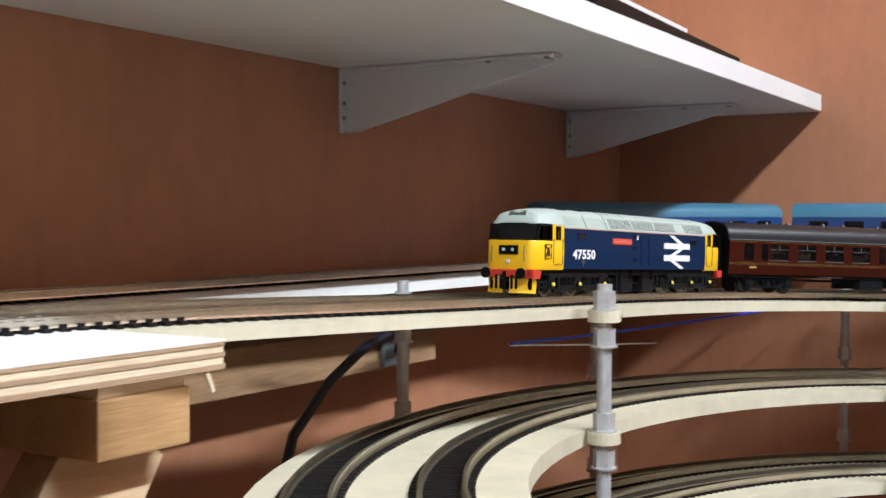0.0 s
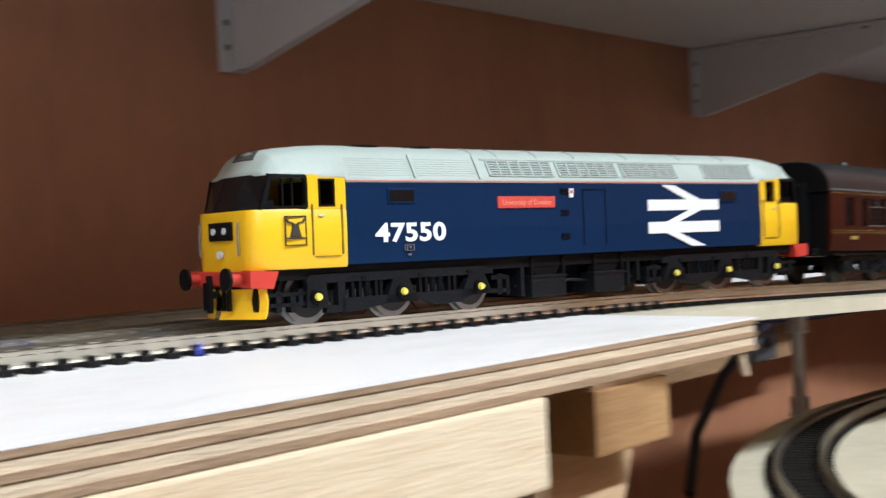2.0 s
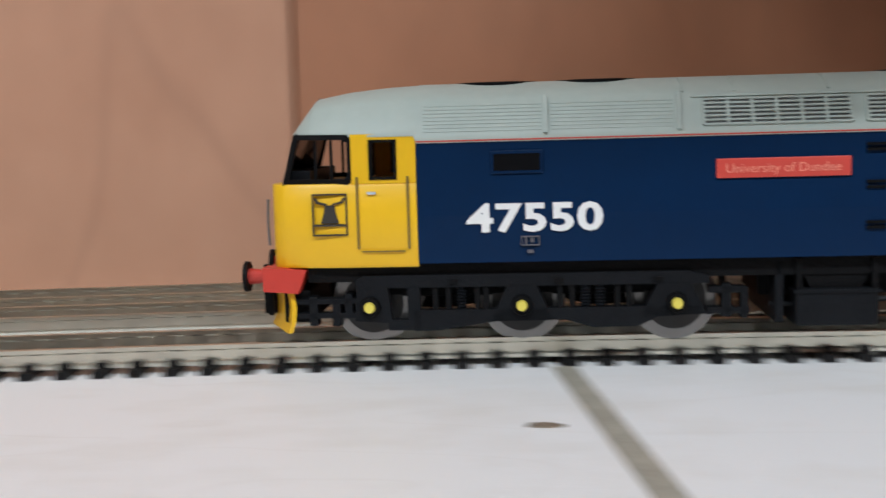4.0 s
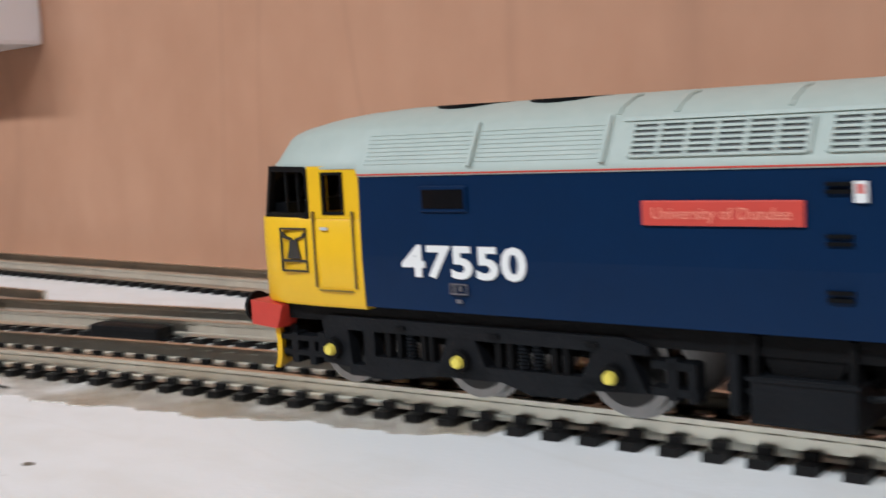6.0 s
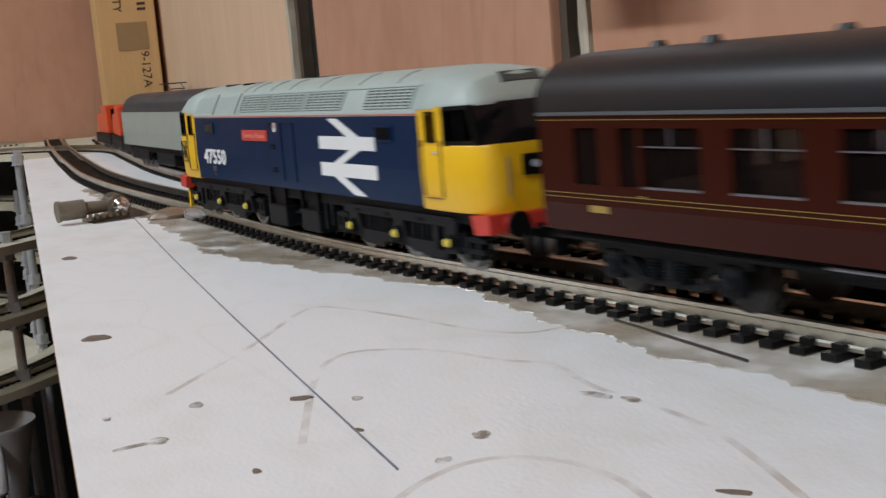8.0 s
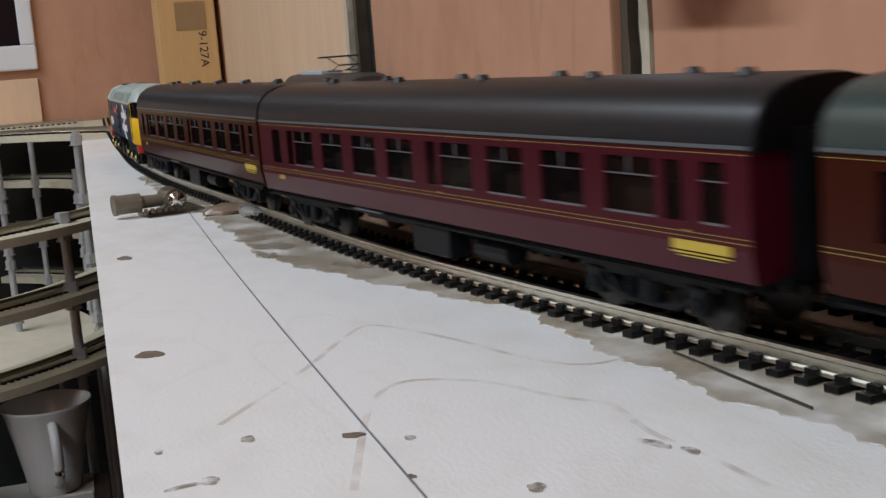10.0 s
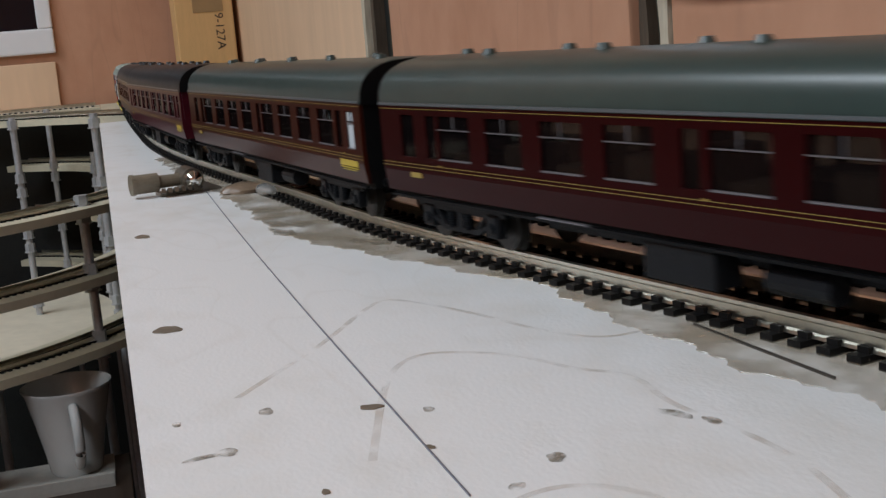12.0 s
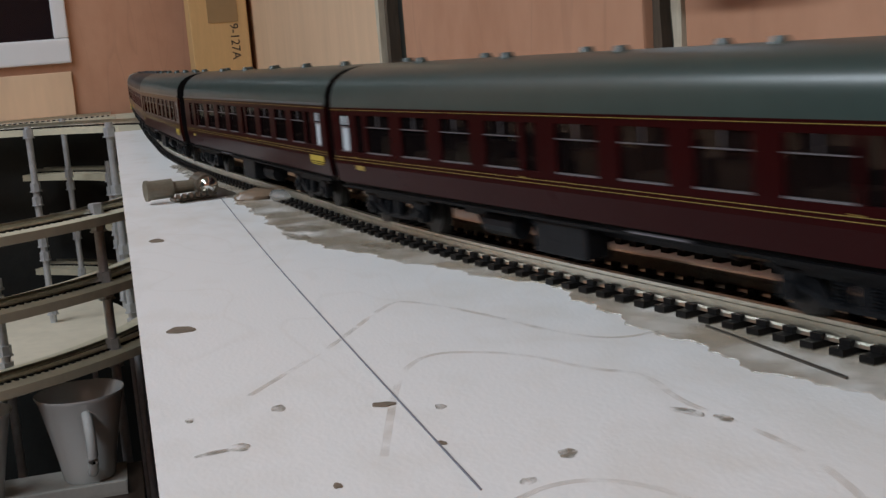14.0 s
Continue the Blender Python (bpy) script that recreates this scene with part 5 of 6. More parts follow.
    for sy in (-1, 1):
        for k in range(8):
            x = -0.0865 + 0.0245 * (k % 4) + (0.1065 if k > 3 else 0)
            part("seat_table", box(x - 0.006, x + 0.006, *sorted((sy * 0.006, sy * 0.0150)), 0.0222, 0.0246), M["cream_seat"], ob) if k % 2 == 0 else part("seat", box(x - 0.005, x + 0.005, *sorted((sy * 0.004, sy * 0.0150)), 0.0150, 0.0282, None, 0.0008), M["cream_seat"], ob)
    part("interior_floor", box(-h + 0.002, h - 0.002, -0.0160, 0.0160, 0.0140, 0.0150), M["under"], ob)
    return ob


def pane_mat():
    m = bpy.data.materials.new("clear_glazing")
    m.use_nodes = True
    t = m.node_tree
    b = t.nodes["Principled BSDF"]
    tr = t.nodes.new("ShaderNodeBsdfTransparent")
    tr.inputs[0].default_value = (0.75, 0.78, 0.78, 1)
    mx = t.nodes.new("ShaderNodeMixShader")
    b.inputs["Base Color"].default_value = (0.012, 0.008, 0.008, 1)
    b.inputs["Specular IOR Level"].default_value = 0.2
    b.inputs["Roughness"].default_value = 0.06
    mx.inputs[0].default_value = 0.38
    t.links.new(tr.outputs[0], mx.inputs[1])
    t.links.new(b.outputs[0], mx.inputs[2])
    t.links.new(mx.outputs[0], t.nodes["Material Output"].inputs["Surface"])
    return m


M["pane"] = pane_mat()
M["silver_dark"] = mat("gutter_grey", (0.10, 0.11, 0.115), 0.3)
first_coach = coach("maroon model coach with grey roof and gold lining")
coaches = [first_coach] + [copy_thing(first_coach, pose(0, 0, RZ)) for k in range(4)]
M["maroon_warm"] = mat("coach_brown_maroon", (0.040, 0.0072, 0.0036), 0.28, var=0.12, scale=40, spec=0.11)
M["maroon_bright"] = mat("coach_bright_maroon", (0.055, 0.0045, 0.0105), 0.30, var=0.10, scale=40, spec=0.2)
M["roof_dark"] = mat("coach_roof_dark", (0.014, 0.015, 0.017), 0.38, var=0.2, scale=60, spec=0.4)


def repaint(ob, label, swaps):
    """Gives one coach of the rake its own paint."""
    tagged(ob, label)
    for o in ob.children_recursive:
        for sl in o.material_slots:
            if sl.material in swaps:
                new_mat = swaps[sl.material]
                sl.link = "OBJECT"
                sl.material = new_mat


repaint(coaches[0], "brown maroon model coach with dark roof and gold lining", {M["maroon"]: M["maroon_warm"], M["coach_roof"]: M["roof_dark"], M["frosted"]: M["pane"]})
repaint(coaches[1], "bright maroon model coach with dark roof and maroon ends", {M["maroon"]: M["maroon_bright"], M["coach_roof"]: M["roof_dark"], M["frosted"]: M["pane"]})
repaint(coaches[2], "brown maroon model coach with grey roof and gold lining", {M["maroon"]: M["maroon_warm"]})
for o in coaches[1].children_recursive:
    if o.name.startswith("end_wall"):
        o.material_slots[0].link = "OBJECT"
        o.material_slots[0].material = M["maroon_bright"]

# ---- the train on the line behind: grey locomotive, orange wagons, electric locomotive ----
REAR = offset_line(1.08, -1.00, 0.043, n=300, k=0.010)
rx, ry = REAR[-1]
REAR = np.vstack([REAR, [(rx - 0.42 * math.sin(q), ry - 0.42 + 0.42 * math.cos(q)) for q in np.linspace(0.02, 2.8, 150)]])
ring(0.388, 0.452, -2.6, -0.05, BT - 0.0003, 0.0065, "cream curved plywood roadbed at board level", rx, ry - 0.42)
track(dense(REAR[300:]), BT, "dark curved track leaving round the end")
RD = np.r_[0, np.cumsum(np.hypot(*np.diff(REAR, axis=0).T))]
RX0 = float(np.interp(0.0, REAR[299::-1, 0], RD[299::-1]))


def on_rear(e):
    """Pose on the rear line e metres east of x = 0, facing east."""
    u = RX0 - e
    p = [np.interp(u, RD, REAR[:, i]) for i in (0, 1)]
    q = [np.interp(u + 0.1, RD, REAR[:, i]) for i in (0, 1)]
    return p[0], p[1], math.degrees(math.atan2(p[1] - q[1], p[0] - q[0]))


def rear_bogies(ob, xs, hw=0.0150, n=2, pitch=0.028):
    for bx in xs:
        bg = part("bogie", box(bx - 0.024, bx + 0.024, -hw + 0.004, hw - 0.004, 0.005, 0.0125, None, 0.0006), M["under"], ob)
        for sy in (-1, 1):
            part("side_frame", box(bx - 0.028, bx + 0.028, *sorted((sy * (hw - 0.002), sy * hw)), 0.0055, 0.0125, None, 0.0006), M["under"], bg)
            for k in range(n):
                ax = (k - (n - 1) / 2) * pitch
                part("wheel", transform_bm(wheel_bm(0.0068), pose(bx + ax, sy * 0.0092, 0.0068, 0, 0, 180 if sy > 0 else 0)), [M["wheel"], M["tyre"]], bg)


grey = thing("grey_locomotive", pose(0, 0, RZ), "grey freight diesel locomotive with yellow nose and lit lamps", "locomotive")
GL = 0.25
part("body", loft([strip_ring(x, 0.0176, 0.0150, 0.0375) for x in (-GL + 0.004, -0.0015)]), M["pale_green"], grey)
part("roof", loft([body_ring(x, hw, 0.0372, 0.0375, zt) for x, hw, zt in ((-GL + 0.002, 0.0165, 0.0440), (-GL + 0.012, 0.0177, 0.0492), (-0.010, 0.0177, 0.0492), (-0.001, 0.0165, 0.0440))]), M["dark_roof"], grey, "dark grey roof", True)
part("nose", box(-0.003, 0.0015, -0.0165, 0.0165, 0.0200, 0.0292, None, 0.0008), M["yellow"], grey, "yellow nose")
part("skirt", box(-0.003, 0.0012, -0.0163, 0.0163, 0.0150, 0.0199, None, 0.0006), M["black"], grey, "black skirt under the nose")
part("windscreen", box(-0.003, 0.0008, -0.0160, 0.0160, 0.0293, 0.0400, None, 0.0006), M["glass"], grey)
for y, z in ((-0.0122, 0.0215), (0.0122, 0.0215), (0.0, 0.0272)):
    part("lamp", cyl(0.0020, 0.0020, 0.0010, pose(0.0020, y, z, 0, 90), 16), M["lamp"], grey, "bright white lamp")
part("buffer_beam", box(-0.004, 0.002, -0.0160, 0.0160, 0.0085, 0.0150, None, 0.0006), M["black"], grey)
for y in (-0.0114, 0.0114):
    part("buffer", cyl(0.0026, 0.0014, 0.0060, pose(0.0045, y, 0.0125, 0, 90), 14), M["black"], grey)
part("underframe", box(-GL + 0.01, -0.006, -0.0145, 0.0145, 0.0110, 0.0152), M["black"], grey)
part("fuel_tank", box(-0.150, -0.100, -0.0155, 0.0155, 0.0040, 0.0115, None, 0.001), M["under"], grey)
rear_bogies(grey, (-0.045, -0.205), n=3, pitch=0.0145)


def crane_wagon(label, jib):
    ob = thing("crane_wagon", pose(0, 0, RZ), label, "wagon", "wagons of the second train")
    part("deck", box(-0.11, -0.002, -0.0150, 0.0150, 0.0110, 0.0150, None, 0.0006), M["black"], ob)
    part("cabin", box(-0.060, -0.022, -0.0140, 0.0140, 0.0150, 0.0405, None, 0.0015), M["orange"], ob, "orange red cabin")
    part("cabin_window", box(-0.0225, -0.0215, -0.0100, 0.0100, 0.0280, 0.0370), M["glass"], ob)
    part("counterweight", box(-0.104, -0.066, -0.0130, 0.0130, 0.0150, 0.0330, None, 0.0012), M["orange"], ob)
    part("hazard_panel", box(-0.1055, -0.1035, -0.0130, 0.0130, 0.0160, 0.0240), M["yellow"], ob)
    if jib:
        bm = bmesh.new()
        add_box(bm, -0.075, 0.0, -0.0018, 0.0018, -0.0018, 0.0018, pose(-0.025, 0, 0.044, 0, -3, 0))
        part("jib", bm, M["orange"], ob)
    rear_bogies(ob, (-0.030, -0.082), n=2, pitch=0.018)
    return ob


wag_a = crane_wagon("orange crane wagon with raised jib", True)
wag_b = crane_wagon("orange plant wagon on a black deck", False)
wag_c = crane_wagon("orange plant wagon on a black deck", False)
elec = thing("electric_locomotive", pose(0, 0, RZ), "electric locomotive with raised pantograph and white roof gear", "locomotive")
part("body", loft([strip_ring(x, 0.0172, 0.0150, 0.0365) for x in (-0.235, 0.0)]), M["coach_darkblue"], elec)
part("roof", loft([body_ring(x, hw, 0.0362, 0.0365, zt) for x, hw, zt in ((-0.235, 0.0160, 0.0420), (-0.225, 0.0172, 0.0445), (-0.01, 0.0172, 0.0445), (0.0, 0.0160, 0.0420))]), M["dark_roof"], elec, "", True)
part("underframe", box(-0.230, -0.006, -0.0145, 0.0145, 0.0090, 0.0152), M["black"], elec)
part("roof_gear", box(-0.200, -0.120, -0.008, 0.008, 0.0435, 0.0470, None, 0.0008), M["frosted"], elec, "white roof equipment")
bm = bmesh.new()
for sy in (-1, 1):
    pts = [(-0.090, sy * 0.006, 0.0465), (-0.060, sy * 0.008, 0.0510), (-0.094, sy * 0.009, 0.0575)]
    t2 = sweep_tube(pts, 0.0006, 6)
    me = bpy.data.meshes.new("tmp")
    t2.to_mesh(me)
    t2.free()
    bm.from_mesh(me)
    bpy.data.meshes.remove(me)
add_box(bm, -0.096, -0.0935, -0.0160, 0.0160, 0.0570, 0.0584)
add_box(bm, -0.0885, -0.0860, -0.0160, 0.0160, 0.0570, 0.0584)
add_box(bm, -0.096, -0.086, -0.0150, -0.0140, 0.0572, 0.0580)
add_box(bm, -0.096, -0.086, 0.0140, 0.0150, 0.0572, 0.0580)
add_box(bm, -0.100, -0.055, -0.0080, -0.0068, 0.0458, 0.0470)
add_box(bm, -0.100, -0.055, 0.0068, 0.0080, 0.0458, 0.0470)
add_box(bm, -0.062, -0.058, -0.0085, 0.0085, 0.0503, 0.0515)
part("pantograph", bm, M["dark_roof"], elec, "dark folding pantograph")
rear_bogies(elec, (-0.050, -0.185), n=2)

def bent(pts, rounds=3):
    """A corner-cut smooth line through about the given points."""
    for _ in range(rounds):
        pts = [pts[0]] + [tuple(a[i] * w + b[i] * (1 - w) for i in (0, 1)) for a, b in zip(pts, pts[1:]) for w in (0.75, 0.25)] + [pts[-1]]
    return pts


# ---- pale blue coaches standing on the outer curve ----
def outer_coach(x, y, turn, label):
    ob = thing("blue_coach", pose(x, y, RZ, 0, 0, turn), label, "railway coach", "blue coaches on the outer curve")
    h = 0.128
    part("body", box(-h, h, -0.0178, 0.0178, 0.0130, 0.0372, None, 0.0008), M["coach_darkblue"], ob)
    part("roof", loft([body_ring(x, 0.0180, 0.0369, 0.0372, zt) for x, zt in ((-h - 0.0004, 0.0490), (-h + 0.002, 0.0498), (h - 0.002, 0.0498), (h + 0.0004, 0.0490))]), M["coach_blue"], ob, "pale blue roof", True)
    for sy in (-1, 1):
        for k in range(8):
            x = -0.105 + k * 0.030
            part("window", box(x - 0.008, x + 0.008, sy * 0.0179 - 0.0002, sy * 0.0179 + 0.0002, 0.0235, 0.0335), M["glass"], ob)
    part("underframe", box(-h, h, -0.0140, 0.0140, 0.0090, 0.0130), M["black"], ob)
    rear_bogies(ob, (-0.09, 0.09))
    return ob


outer_coach(1.47, 0.045, -31, "model coach with pale blue roof and dark blue sides")
outer_coach(1.565, -0.18, -85, "model coach with pale blue roof and dark blue sides")

track(dense(bent([(1.2, 0.124), (1.36, 0.111), (1.47, 0.05), (1.555, -0.05), (1.575, -0.18), (1.56, -0.35)])), BT, "black sleepered track bending round the corner")

# ---- cardboard box, wall box, tools, cables, small marks ----
cb = thing("cardboard_box", pose(-1.50, 0, 0, 0, 0, 0), "tall brown cardboard box with printed number", "box")
part("carton", box(-0.08, 0.0, -0.024, 0.053, RZ - 0.02, RZ + 0.32, None, 0.002), M["card"], cb)
part("tape_strip", box(0.0, 0.0009, 0.0, 0.040, RZ + 0.1065, RZ + 0.143), M["tape"], cb, "brown parcel tape")
text_part("lettering", "19-127A", 0.0162, pose(0.0003, 0.033, RZ + 0.0845, 90, 0, 90) @ pose(0, 0, 0, 0, 0, -90), M["print"], cb, "black printed number")
text_part("lettering", "QTY", 0.0150, pose(0.0003, 0.004, RZ + 0.172, 90, 0, 90) @ pose(0, 0, 0, 0, 0, -90), M["print"], cb, "black printed letters")
for z in (0.158, 0.165, 0.172, 0.184):
    part("print_bar", box(0.0, 0.0004, 0.030, 0.041, RZ + z, RZ + z + 0.0035), M["print"], cb)
tagged(part("box_stand", box(-1.60, -1.47, -0.035, 0.055, BT - 0.0002, RZ - 0.02), M["cream"]), "cream wooden packer under the cardboard box", "packer")
wb = thing("white_wall_box", wall_frame(-0.24), "white plastic box fixed to the plywood wall", "socket box")
part("casing", box(-0.078, -0.008, -0.034, -0.0002, RZ + 0.0885, RZ + 0.20, None, 0.002), M["upvc"], wb)

tr = thing("track_rubber_tool", pose(-0.398, -0.102, BT, 0, 0, 12), "small metal hand tool lying on the board", "tool")
part("body", cyl(0.0056, 0.0050, 0.012, pose(0, 0.0, 0.0060, 0, 90), 20), M["brass"], tr, "dull metal collar")
bm = bmesh.new()
bmesh.ops.create_uvsphere(bm, u_segments=20, v_segments=12, radius=0.0040)
part("knob", transform_bm(bm, pose(0.0068, 0.0, 0.0062)), M["chrome"], tr, "round chrome knob", True)
bm = bmesh.new()
add_cyl(bm, 0.0043, 0.0043, 0.0110, pose(0, -0.0200, 0.0062, 90), 20)
add_cyl(bm, 0.0047, 0.0047, 0.0016, pose(0, -0.0258, 0.0062, 90), 20)
add_cyl(bm, 0.0027, 0.0030, 0.0110, pose(0, -0.0095, 0.0062, 90), 16)
part("barrel", bm, M["barrel"], tr, "tan plastic barrel handle")
bm = bmesh.new()
for k in range(6):
    add_box(bm, 0.0, 0.0095, -0.0009, 0.0009, 0.0, 0.0022, pose(0.003, -0.0130 + k * 0.0023, 0.0002, 0, -12, -14 + k * 4))
add_box(bm, -0.004, 0.006, -0.0150, 0.0040, 0.0001, 0.0016)
part("teeth", bm, M["brass"], tr)
part("wedge", prism_bm([(0.0045, 0.0), (0.0140, 0.0), (0.0128, 0.0012), (0.0060, 0.0044), (0.0045, 0.0050)], -0.003, 0.004, "x"), M["tyre"], tr, "dark metal wedge")
bm = bmesh.new()
bmesh.ops.create_icosphere(bm, subdivisions=3, radius=1.0)
for v in bm.verts:
    v.co *= 1 + 0.22 * noise.noise(v.co * 2.1)
    v.co = Vector((v.co.x * 0.0075, v.co.y * 0.0110, max(v.co.z, -0.2) * 0.0038))
bmesh.ops.transform(bm, matrix=pose(-0.372, -0.0800, BT + 0.0006, 0, 0, -10), verts=bm.verts)
tagged(part("tan_lump", bm, M["ballast"], None, "", True), "brown lump of glue beside the rails", "lump")
bm = bmesh.new()
bmesh.ops.create_icosphere(bm, subdivisions=3, radius=1.0)
for v in bm.verts:
    v.co *= 1 + 0.15 * noise.noise(v.co * 2.7)
    v.co = Vector((v.co.x * 0.011, v.co.y * 0.0042, v.co.z * 0.0026))
bmesh.ops.transform(bm, matrix=pose(-0.352, -0.0735, BT + 0.0024, 0, 0, 8), verts=bm.verts)
tagged(part("clear_glue_bead", bm, M["bead"], None, "", True), "shiny clear bead of glue over the rail end", "lump")


def flat_mark(name, x, y, rx, ry, rot, mt, label, cat, h=0.0003, seed=0, wob=0.25):
    rnd = random.Random(seed)
    n = 26
    ph = [rnd.uniform(0, 6.28) for _ in range(3)]
    pts = []
    for k in range(n):
        a = k * math.tau / n
        w = 1 + wob * (math.sin(2 * a + ph[0]) * 0.5 + math.sin(3 * a + ph[1]) * 0.35 + math.sin(5 * a + ph[2]) * 0.3)
        pts.append((rx * w * math.cos(a), ry * w * math.sin(a)))
    bm = prism_bm(pts, 0, h, "z")
    bmesh.ops.transform(bm, matrix=pose(x, y, BT, 0, 0, rot), verts=bm.verts)
    return tagged(part(name, bm, M[mt]), label, cat, "marks on the board")


for k, (x, y, rx, ry, rot, mt) in enumerate(((-0.1233, -0.1287, 0.0042, 0.0034, 0, "knot"), (-0.275, -0.1283, 0.0045, 0.0032, 0, "knot"), (-0.0417, -0.0992, 0.0024, 0.0015, 60, "knot"), (-0.0354, -0.0907, 0.0012, 0.0012, 0, "stain"),
                                             (-0.0174, -0.0955, 0.0010, 0.0008, 30, "knot"), (-0.031, -0.1249, 0.0021, 0.0018, 60, "stain"), (-0.0303, -0.1290, 0.0009, 0.0030, 10, "stain"), (-0.0497, -0.1315, 0.0012, 0.0009, 0, "stain"), (-0.0489, -0.1163, 0.0018, 0.0016, 0, "stain"),
                                             (-0.004, -0.0801, 0.0020, 0.0017, 0, "stain"), (0.0039, -0.089, 0.0014, 0.0014, 0, "stain"), (-0.0130, -0.0565, 0.0040, 0.0013, 30, "stain"), (-0.0072, -0.0530, 0.0022, 0.0012, 20, "stain"), (-0.0069, -0.1137, 0.0010, 0.0008, 0, "knot"),
                                             (0.036, -0.062, 0.0024, 0.0009, 40, "knot"), (0.047, -0.052, 0.0012, 0.0009, 0, "knot"), (0.397, -0.0221, 0.0030, 0.0020, 0, "knot"), (0.50, -0.03, 0.004, 0.0012, 0, "stain"))):
    flat_mark("knot" if mt == "knot" else "glue_stain", x, y, rx * 0.85, ry * 0.85, rot, mt, "brown mark on the white board", "mark", 0.0002, k)


def glue_width(x):
    """How far the smeared glue reaches from the middle of the main line."""
    w = np.interp(x, (-0.60, -0.42, -0.30, -0.24, -0.18, -0.111, -0.085, -0.03, 0.03, 0.10), (0.018, 0.024, 0.031, 0.036, 0.026, 0.014, 0.022, 0.0285, 0.026, 0.016))
    return float(w) + 0.0012 * math.sin(x * 170) + 0.0008 * math.sin(x * 437 + 1) + 0.0005 * math.sin(x * 1130)


bm = bmesh.new()
rows = []
for x in np.linspace(-0.60, 0.10, 420):
    y = float(on_line(-x)[1])
    rows.append([bm.verts.new((x, y - o, BT + 0.00025)) for o in (0.006, 0.013, glue_width(x))] + [bm.verts.new((x, y - o, BT + 0.00002)) for o in (glue_width(x) + 0.0002, 0.006)])
for e, f in zip(rows, rows[1:]):
    for i in range(4):
        bm.faces.new((e[i], e[i + 1], f[i + 1], f[i]))
tagged(part("glue_smear", bm, M["smear"]), "translucent tan glue smeared beside the track", "stain")
for k, (x, y, r) in enumerate(((-0.262, -0.078, 0.011), (-0.245, -0.083, 0.007), (-0.205, -0.062, 0.008))):
    flat_mark("glue_patch", x, y, r, r * 0.45, 20, "stain", "dried brown glue patch beside the track", "stain", 0.0004, 70 + k, 0.5)
for k, line in enumerate((((-0.060, -0.120), (-0.0706, -0.1125), (-0.0887, -0.0991), (-0.121, -0.081), (-0.1234, -0.0751), (-0.094, -0.0618), (-0.0748, -0.0566), (-0.0605, -0.048), (-0.0623, -0.037)),
                          ((-0.0159, -0.1049), (-0.0553, -0.0937), (-0.0682, -0.0868), (-0.0704, -0.0793), (-0.0596, -0.0663), (-0.0443, -0.0607), (-0.0358, -0.0525), (-0.0197, -0.055), (-0.0057, -0.0524), (0.0063, -0.0507), (0.0198, -0.0512), (0.050, -0.058)),
                          ((0.030, -0.110), (0.012, -0.098), (0.004, -0.082), (0.020, -0.070), (0.050, -0.075), (0.085, -0.068)))):
    tagged(part("veneer_figure", sweep([(x, y, BT) for x, y in bent(list(line))], [(-0.0007, 0.00004), (0.0007, 0.00004), (0.0005, 0.00010 + 0.00003 * k), (-0.0005, 0.00010 + 0.00003 * k)]), M["figure"]), "faint tan grain line showing through the paint", "mark", "marks on the board")
pl = sweep([(x, -0.0957 - 0.0012 * math.sin((x + 0.39) * 7.6), BT) for x in np.linspace(-0.39, 0.0040, 40)], [(-0.00011, 0), (0.00011, 0), (0.00011, 0.0003), (-0.00011, 0.0003)])
tagged(part("pencil_line", pl, M["pencil"]), "grey pencil line ruled on the board", "line")
sl = sweep([(x, y, BT) for x, y in zip(np.linspace(-0.0599, -0.0154, 12), np.linspace(-0.0283, -0.0258, 12))], [(-0.0002, 0), (0.0002, 0), (0.0002, 0.0005), (-0.0002, 0.0005)])
tagged(part("saw_slot", sl, M["print"]), "thin dark saw cut beside the track", "slot")

# copper-clad sleepers and joiners where the points were hand laid
for k, (x, y, w) in enumerate(((-0.355, -0.051, 9), (-0.366, -0.049, 9), (-0.606, -0.030, 4), (-0.498, -0.024, 6), (-0.508, -0.024, 6))):
    tagged(part("timber_sleeper", box(-0.0022, 0.0022, -0.021, 0.021, 0, 0.0021, pose(x, y, BT + 0.0001, 0, 0, w), 0.0003), M["clad"]), "reddish brown wide sleeper of the points", "sleeper", "wide sleepers of the points")
for k, (x, y, w) in enumerate(((-0.340, -0.0665, 9), (-0.345, -0.043, 9), (-0.480, -0.026, 6))):
    tagged(part("rail_joiner", box(-0.007, 0.007, -0.0013, 0.0013, 0, 0.0024, pose(x, y, BT + 0.0022, 0, 0, w), 0.0004), M["chrome"]), "bright metal rail joiner", "rail joiner", "rail joiners")
tagged(part("point_motor_cover", box(-0.013, 0.013, -0.006, 0.006, 0, 0.0042, pose(-0.0454, 0.0249, BT, 0, 0, 12), 0.0012), M["black"]), "black plastic cover lying between the tracks", "cover")

# cables under the board
def cable(pts, r, mt, label, name="cable"):
    p = np.array(pts, float)
    u = np.linspace(0, len(p) - 1, 40)
    q = [tuple(np.interp(u_, range(len(p)), p[:, i]) for i in range(3)) for u_ in u]
    return tagged(part(name, sweep_tube(q, r, 8), M[mt], None, "", True), label, "cable", "cables under the boards")


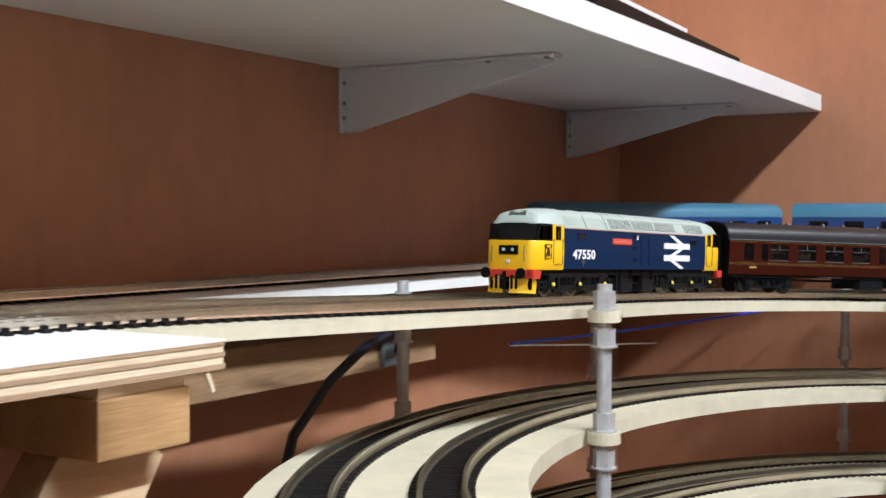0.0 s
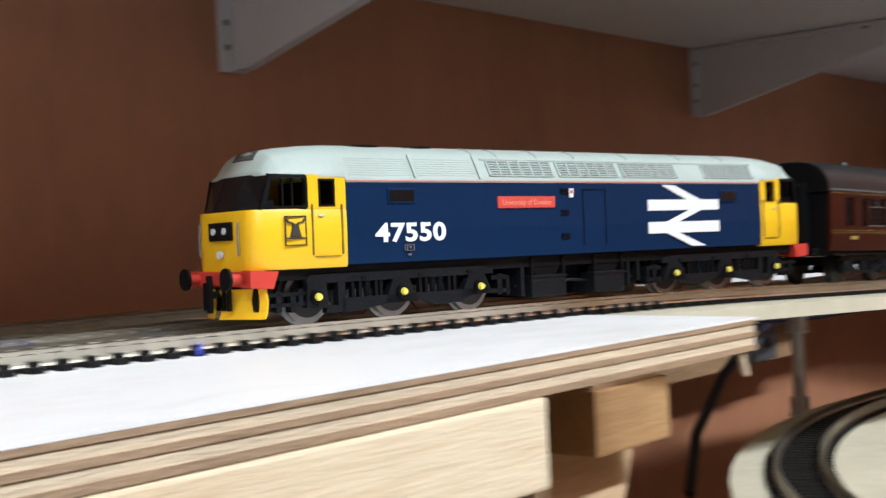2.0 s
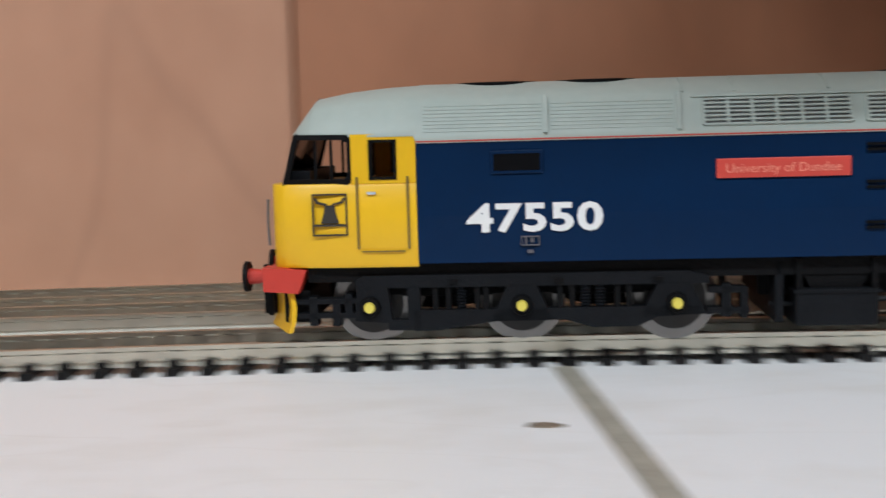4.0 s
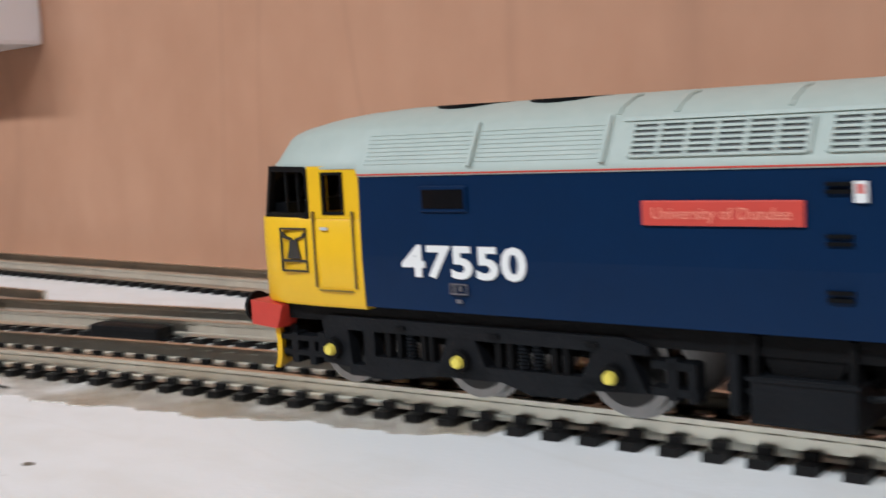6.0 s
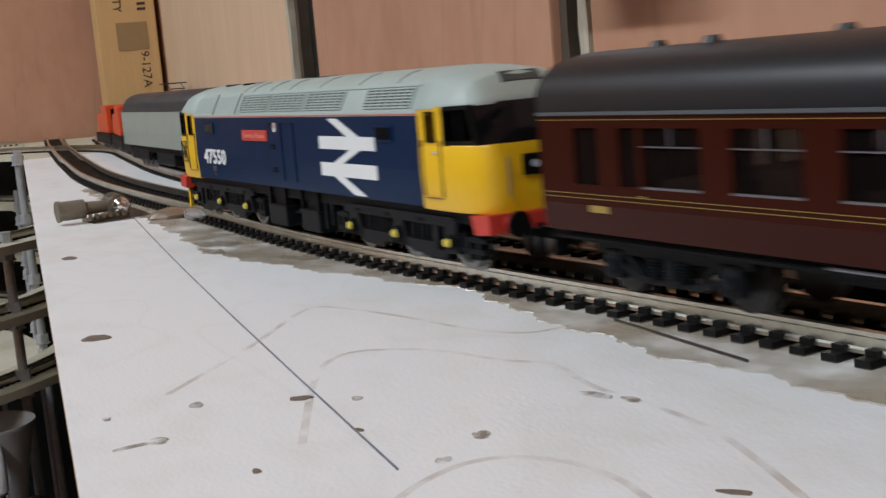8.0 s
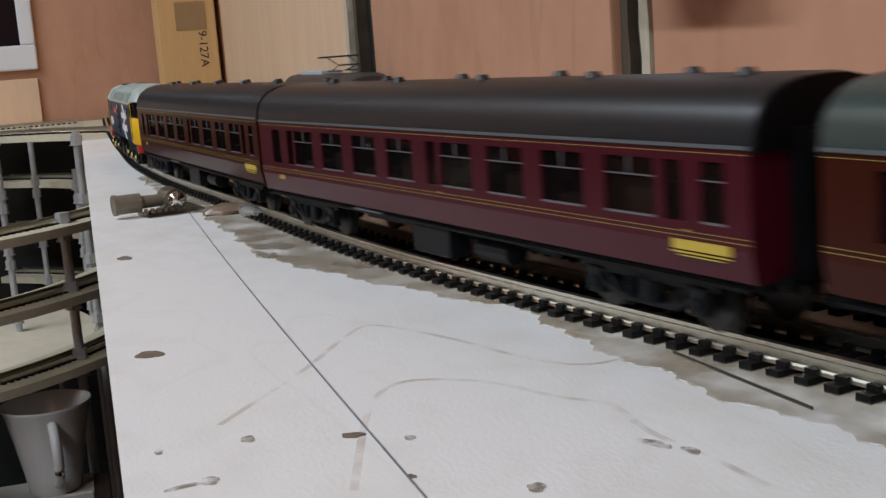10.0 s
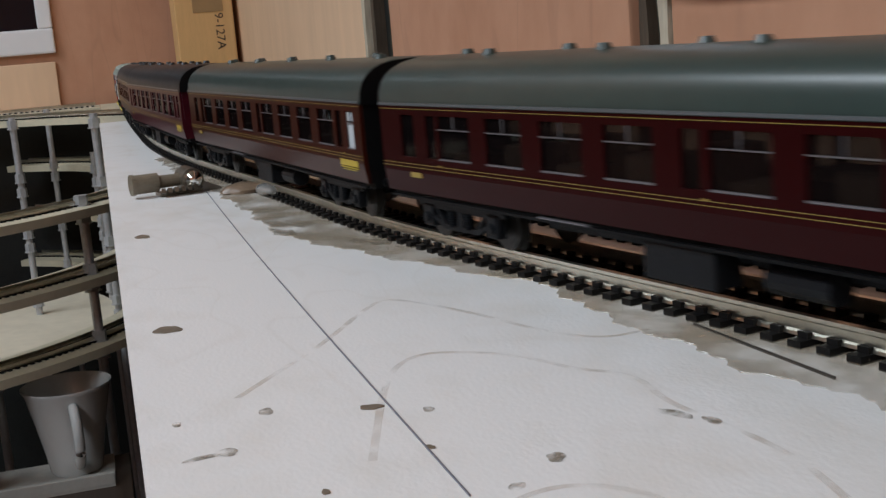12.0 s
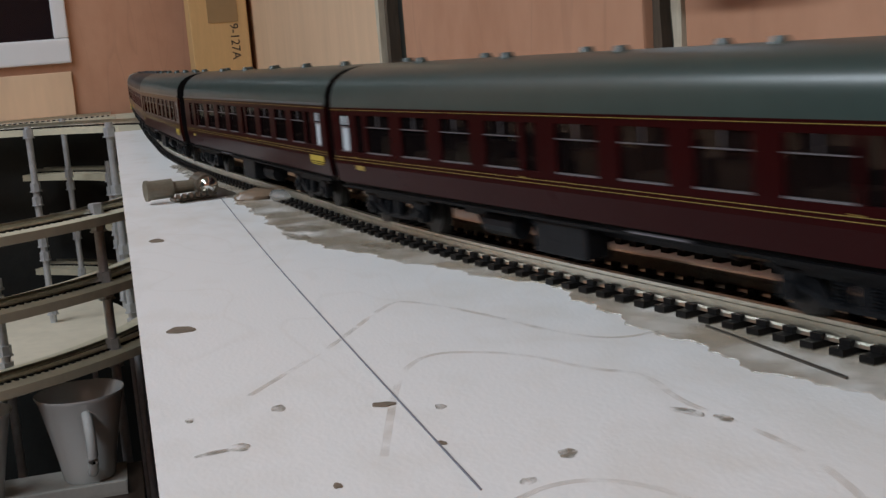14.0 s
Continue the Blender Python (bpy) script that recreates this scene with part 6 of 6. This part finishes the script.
cable([(1.16, 0.09, RZ - 0.036), (1.10, 0.08, RZ - 0.037), (1.06, 0.075, RZ - 0.045), (1.02, 0.07, RZ - 0.060), (0.98, 0.065, RZ - 0.085), (0.96, 0.06, RZ - 0.12), (0.95, 0.06, RZ - 0.2)], 0.003, "cable", "thick black cable drooping under the board")
cable([(1.0, 0.08, RZ - 0.030), (1.10, 0.06, RZ - 0.035), (1.25, 0.05, RZ - 0.035), (1.55, 0.0, RZ - 0.04)], 0.0018, "cable", "thin black cable under the roadbed")
cable([(1.11, 0.0, RZ - 0.0420), (1.18, -0.005, RZ - 0.0440), (1.30, -0.015, RZ - 0.0455), (1.55, -0.05, RZ - 0.044)], 0.0011, "blue_wire", "bright blue wire under the roadbed", "wire")
cable([(1.11, 0.0, RZ - 0.0430), (1.20, -0.01, RZ - 0.050), (1.30, -0.02, RZ - 0.057)], 0.0006, "white", "thin white wire under the roadbed", "wire")
cl = thing("cable_clamp", pose(1.145, 0.1065, RZ - 0.054), "grey metal plate with a hole on the rail", "clamp")
bm = bmesh.new()
add_box(bm, -0.016, 0.016, 0, 0.004, -0.012, 0.012, None, 0.002)
part("plate", bm, M["silver_dark"], cl)
part("hole", cyl(0.0038, 0.0038, 0.0004, pose(0, -0.0003, 0, 90), 16), M["black"], cl, "dark hole")
for x, y in ((0.628, 0.020), (0.60, 0.055)):
    xx = x
    w = sweep_tube([(xx - 0.006, y - 0.020, BT + 0.001), (xx, y - 0.012, BT + 0.004), (xx + 0.003, y - 0.007, BT + 0.003)], 0.0007, 6)
    tagged(part("rail_wire", w, M["blue_wire"]), "blue wire soldered to the rail", "wire")
tagged(part("splinter", box(-0.0007, 0.0007, -0.0007, 0.0007, -0.008, 0, pose(0.752, -0.082, BT - 0.0095, 0, -25, 0)), M["lamina_light"]), "pale splinter hanging under the board edge", "splinter")


# ---- what moves ----
HEAD = [(0, -1.066), (0.5, -0.973), (1, -0.873), (1.5, -0.774), (2, -0.662), (2.5, -0.592), (3, -0.5216), (3.5, -0.4476), (4, -0.371), (4.5, -0.297), (5, -0.222), (5.5, -0.146), (6, -0.0675),
        (6.5, 0.0148), (7, 0.109), (7.5, 0.2193), (8, 0.325), (8.5, 0.446), (9, 0.569), (9.5, 0.690), (10, 0.808), (10.5, 0.928), (11, 1.052), (11.5, 1.160), (12, 1.252), (12.5, 1.335), (13, 1.383), (13.5, 1.452), (14, 1.575)]


def vehicle_pose(s_front, back, ahead):
    """Pose of a vehicle whose bogies stand at s_front and back metres behind it, with its origin ahead of the first; its x runs to the rear."""
    p, q = on_line(s_front), on_line(s_front - back)
    zp, zq = RZ - fall(s_front), RZ - fall(s_front - back)
    u = Vector((q[0] - p[0], q[1] - p[1], zq - zp)).normalized()
    return pose(p[0] - u.x * ahead, p[1] - u.y * ahead, zp - u.z * ahead, 0, -math.degrees(math.asin(u.z)), math.degrees(math.atan2(u.y, u.x)))


def motions():
    tt = [k / FPS for k in range(14 * FPS + 1)]
    run = np.interp(tt, [t for t, s in HEAD], [s for t, s in HEAD])
    for wh, (x, y, z) in driven:
        walk(wh, [(t, pose(x, y, z, 0, -math.degrees((s - run[0]) / 0.0074), 0)) for t, s in zip(tt, run)])
    walk(loco, [(t, vehicle_pose(s - 0.029, 0.148, 0.029)) for t, s in HEAD])
    for i, ob in enumerate(coaches):
        turn = pose(0, 0, 0, 0, 0, 180 if i == 4 else 0)
        walk(ob, [(t, vehicle_pose(s - 0.235 - 0.136 - 0.272 * i + 0.0925, 0.185, -0.0925) @ turn) for t, s in HEAD])
    for ob, back in ((grey, 0.0), (wag_a, 0.262), (wag_b, 0.38), (wag_c, 0.50)):
        rows = []
        for t, x in ((0, -0.95), (5, -0.95), (6.5, -0.80), (7.0, -0.675), (7.5, -0.575), (8, -0.475), (9, -0.12), (10, 0.30), (11, 0.72), (12, 0.98), (14, 1.03)):
            px, py, w = on_rear(x - back)
            rows.append((t, pose(px, py, RZ, 0, 0, w)))
        walk(ob, rows)
    for ob, back in ((elec, 0.0),):
        rows = []
        for t, x in ((0, -1.25), (8.2, -1.25), (9, -1.06), (9.5, -0.89), (10, -0.715), (10.5, -0.465), (11, -0.19), (11.5, 0.06), (12, 0.28), (13, 0.60), (14, 0.82)):
            e = x - back
            rows.append((t, pose(e, wall_y(e) - 0.021, RZ, 0, 0, math.degrees(math.atan2(wall_y(e) - wall_y(e - 0.15), 0.15)))))
        walk(ob, rows)


motions()
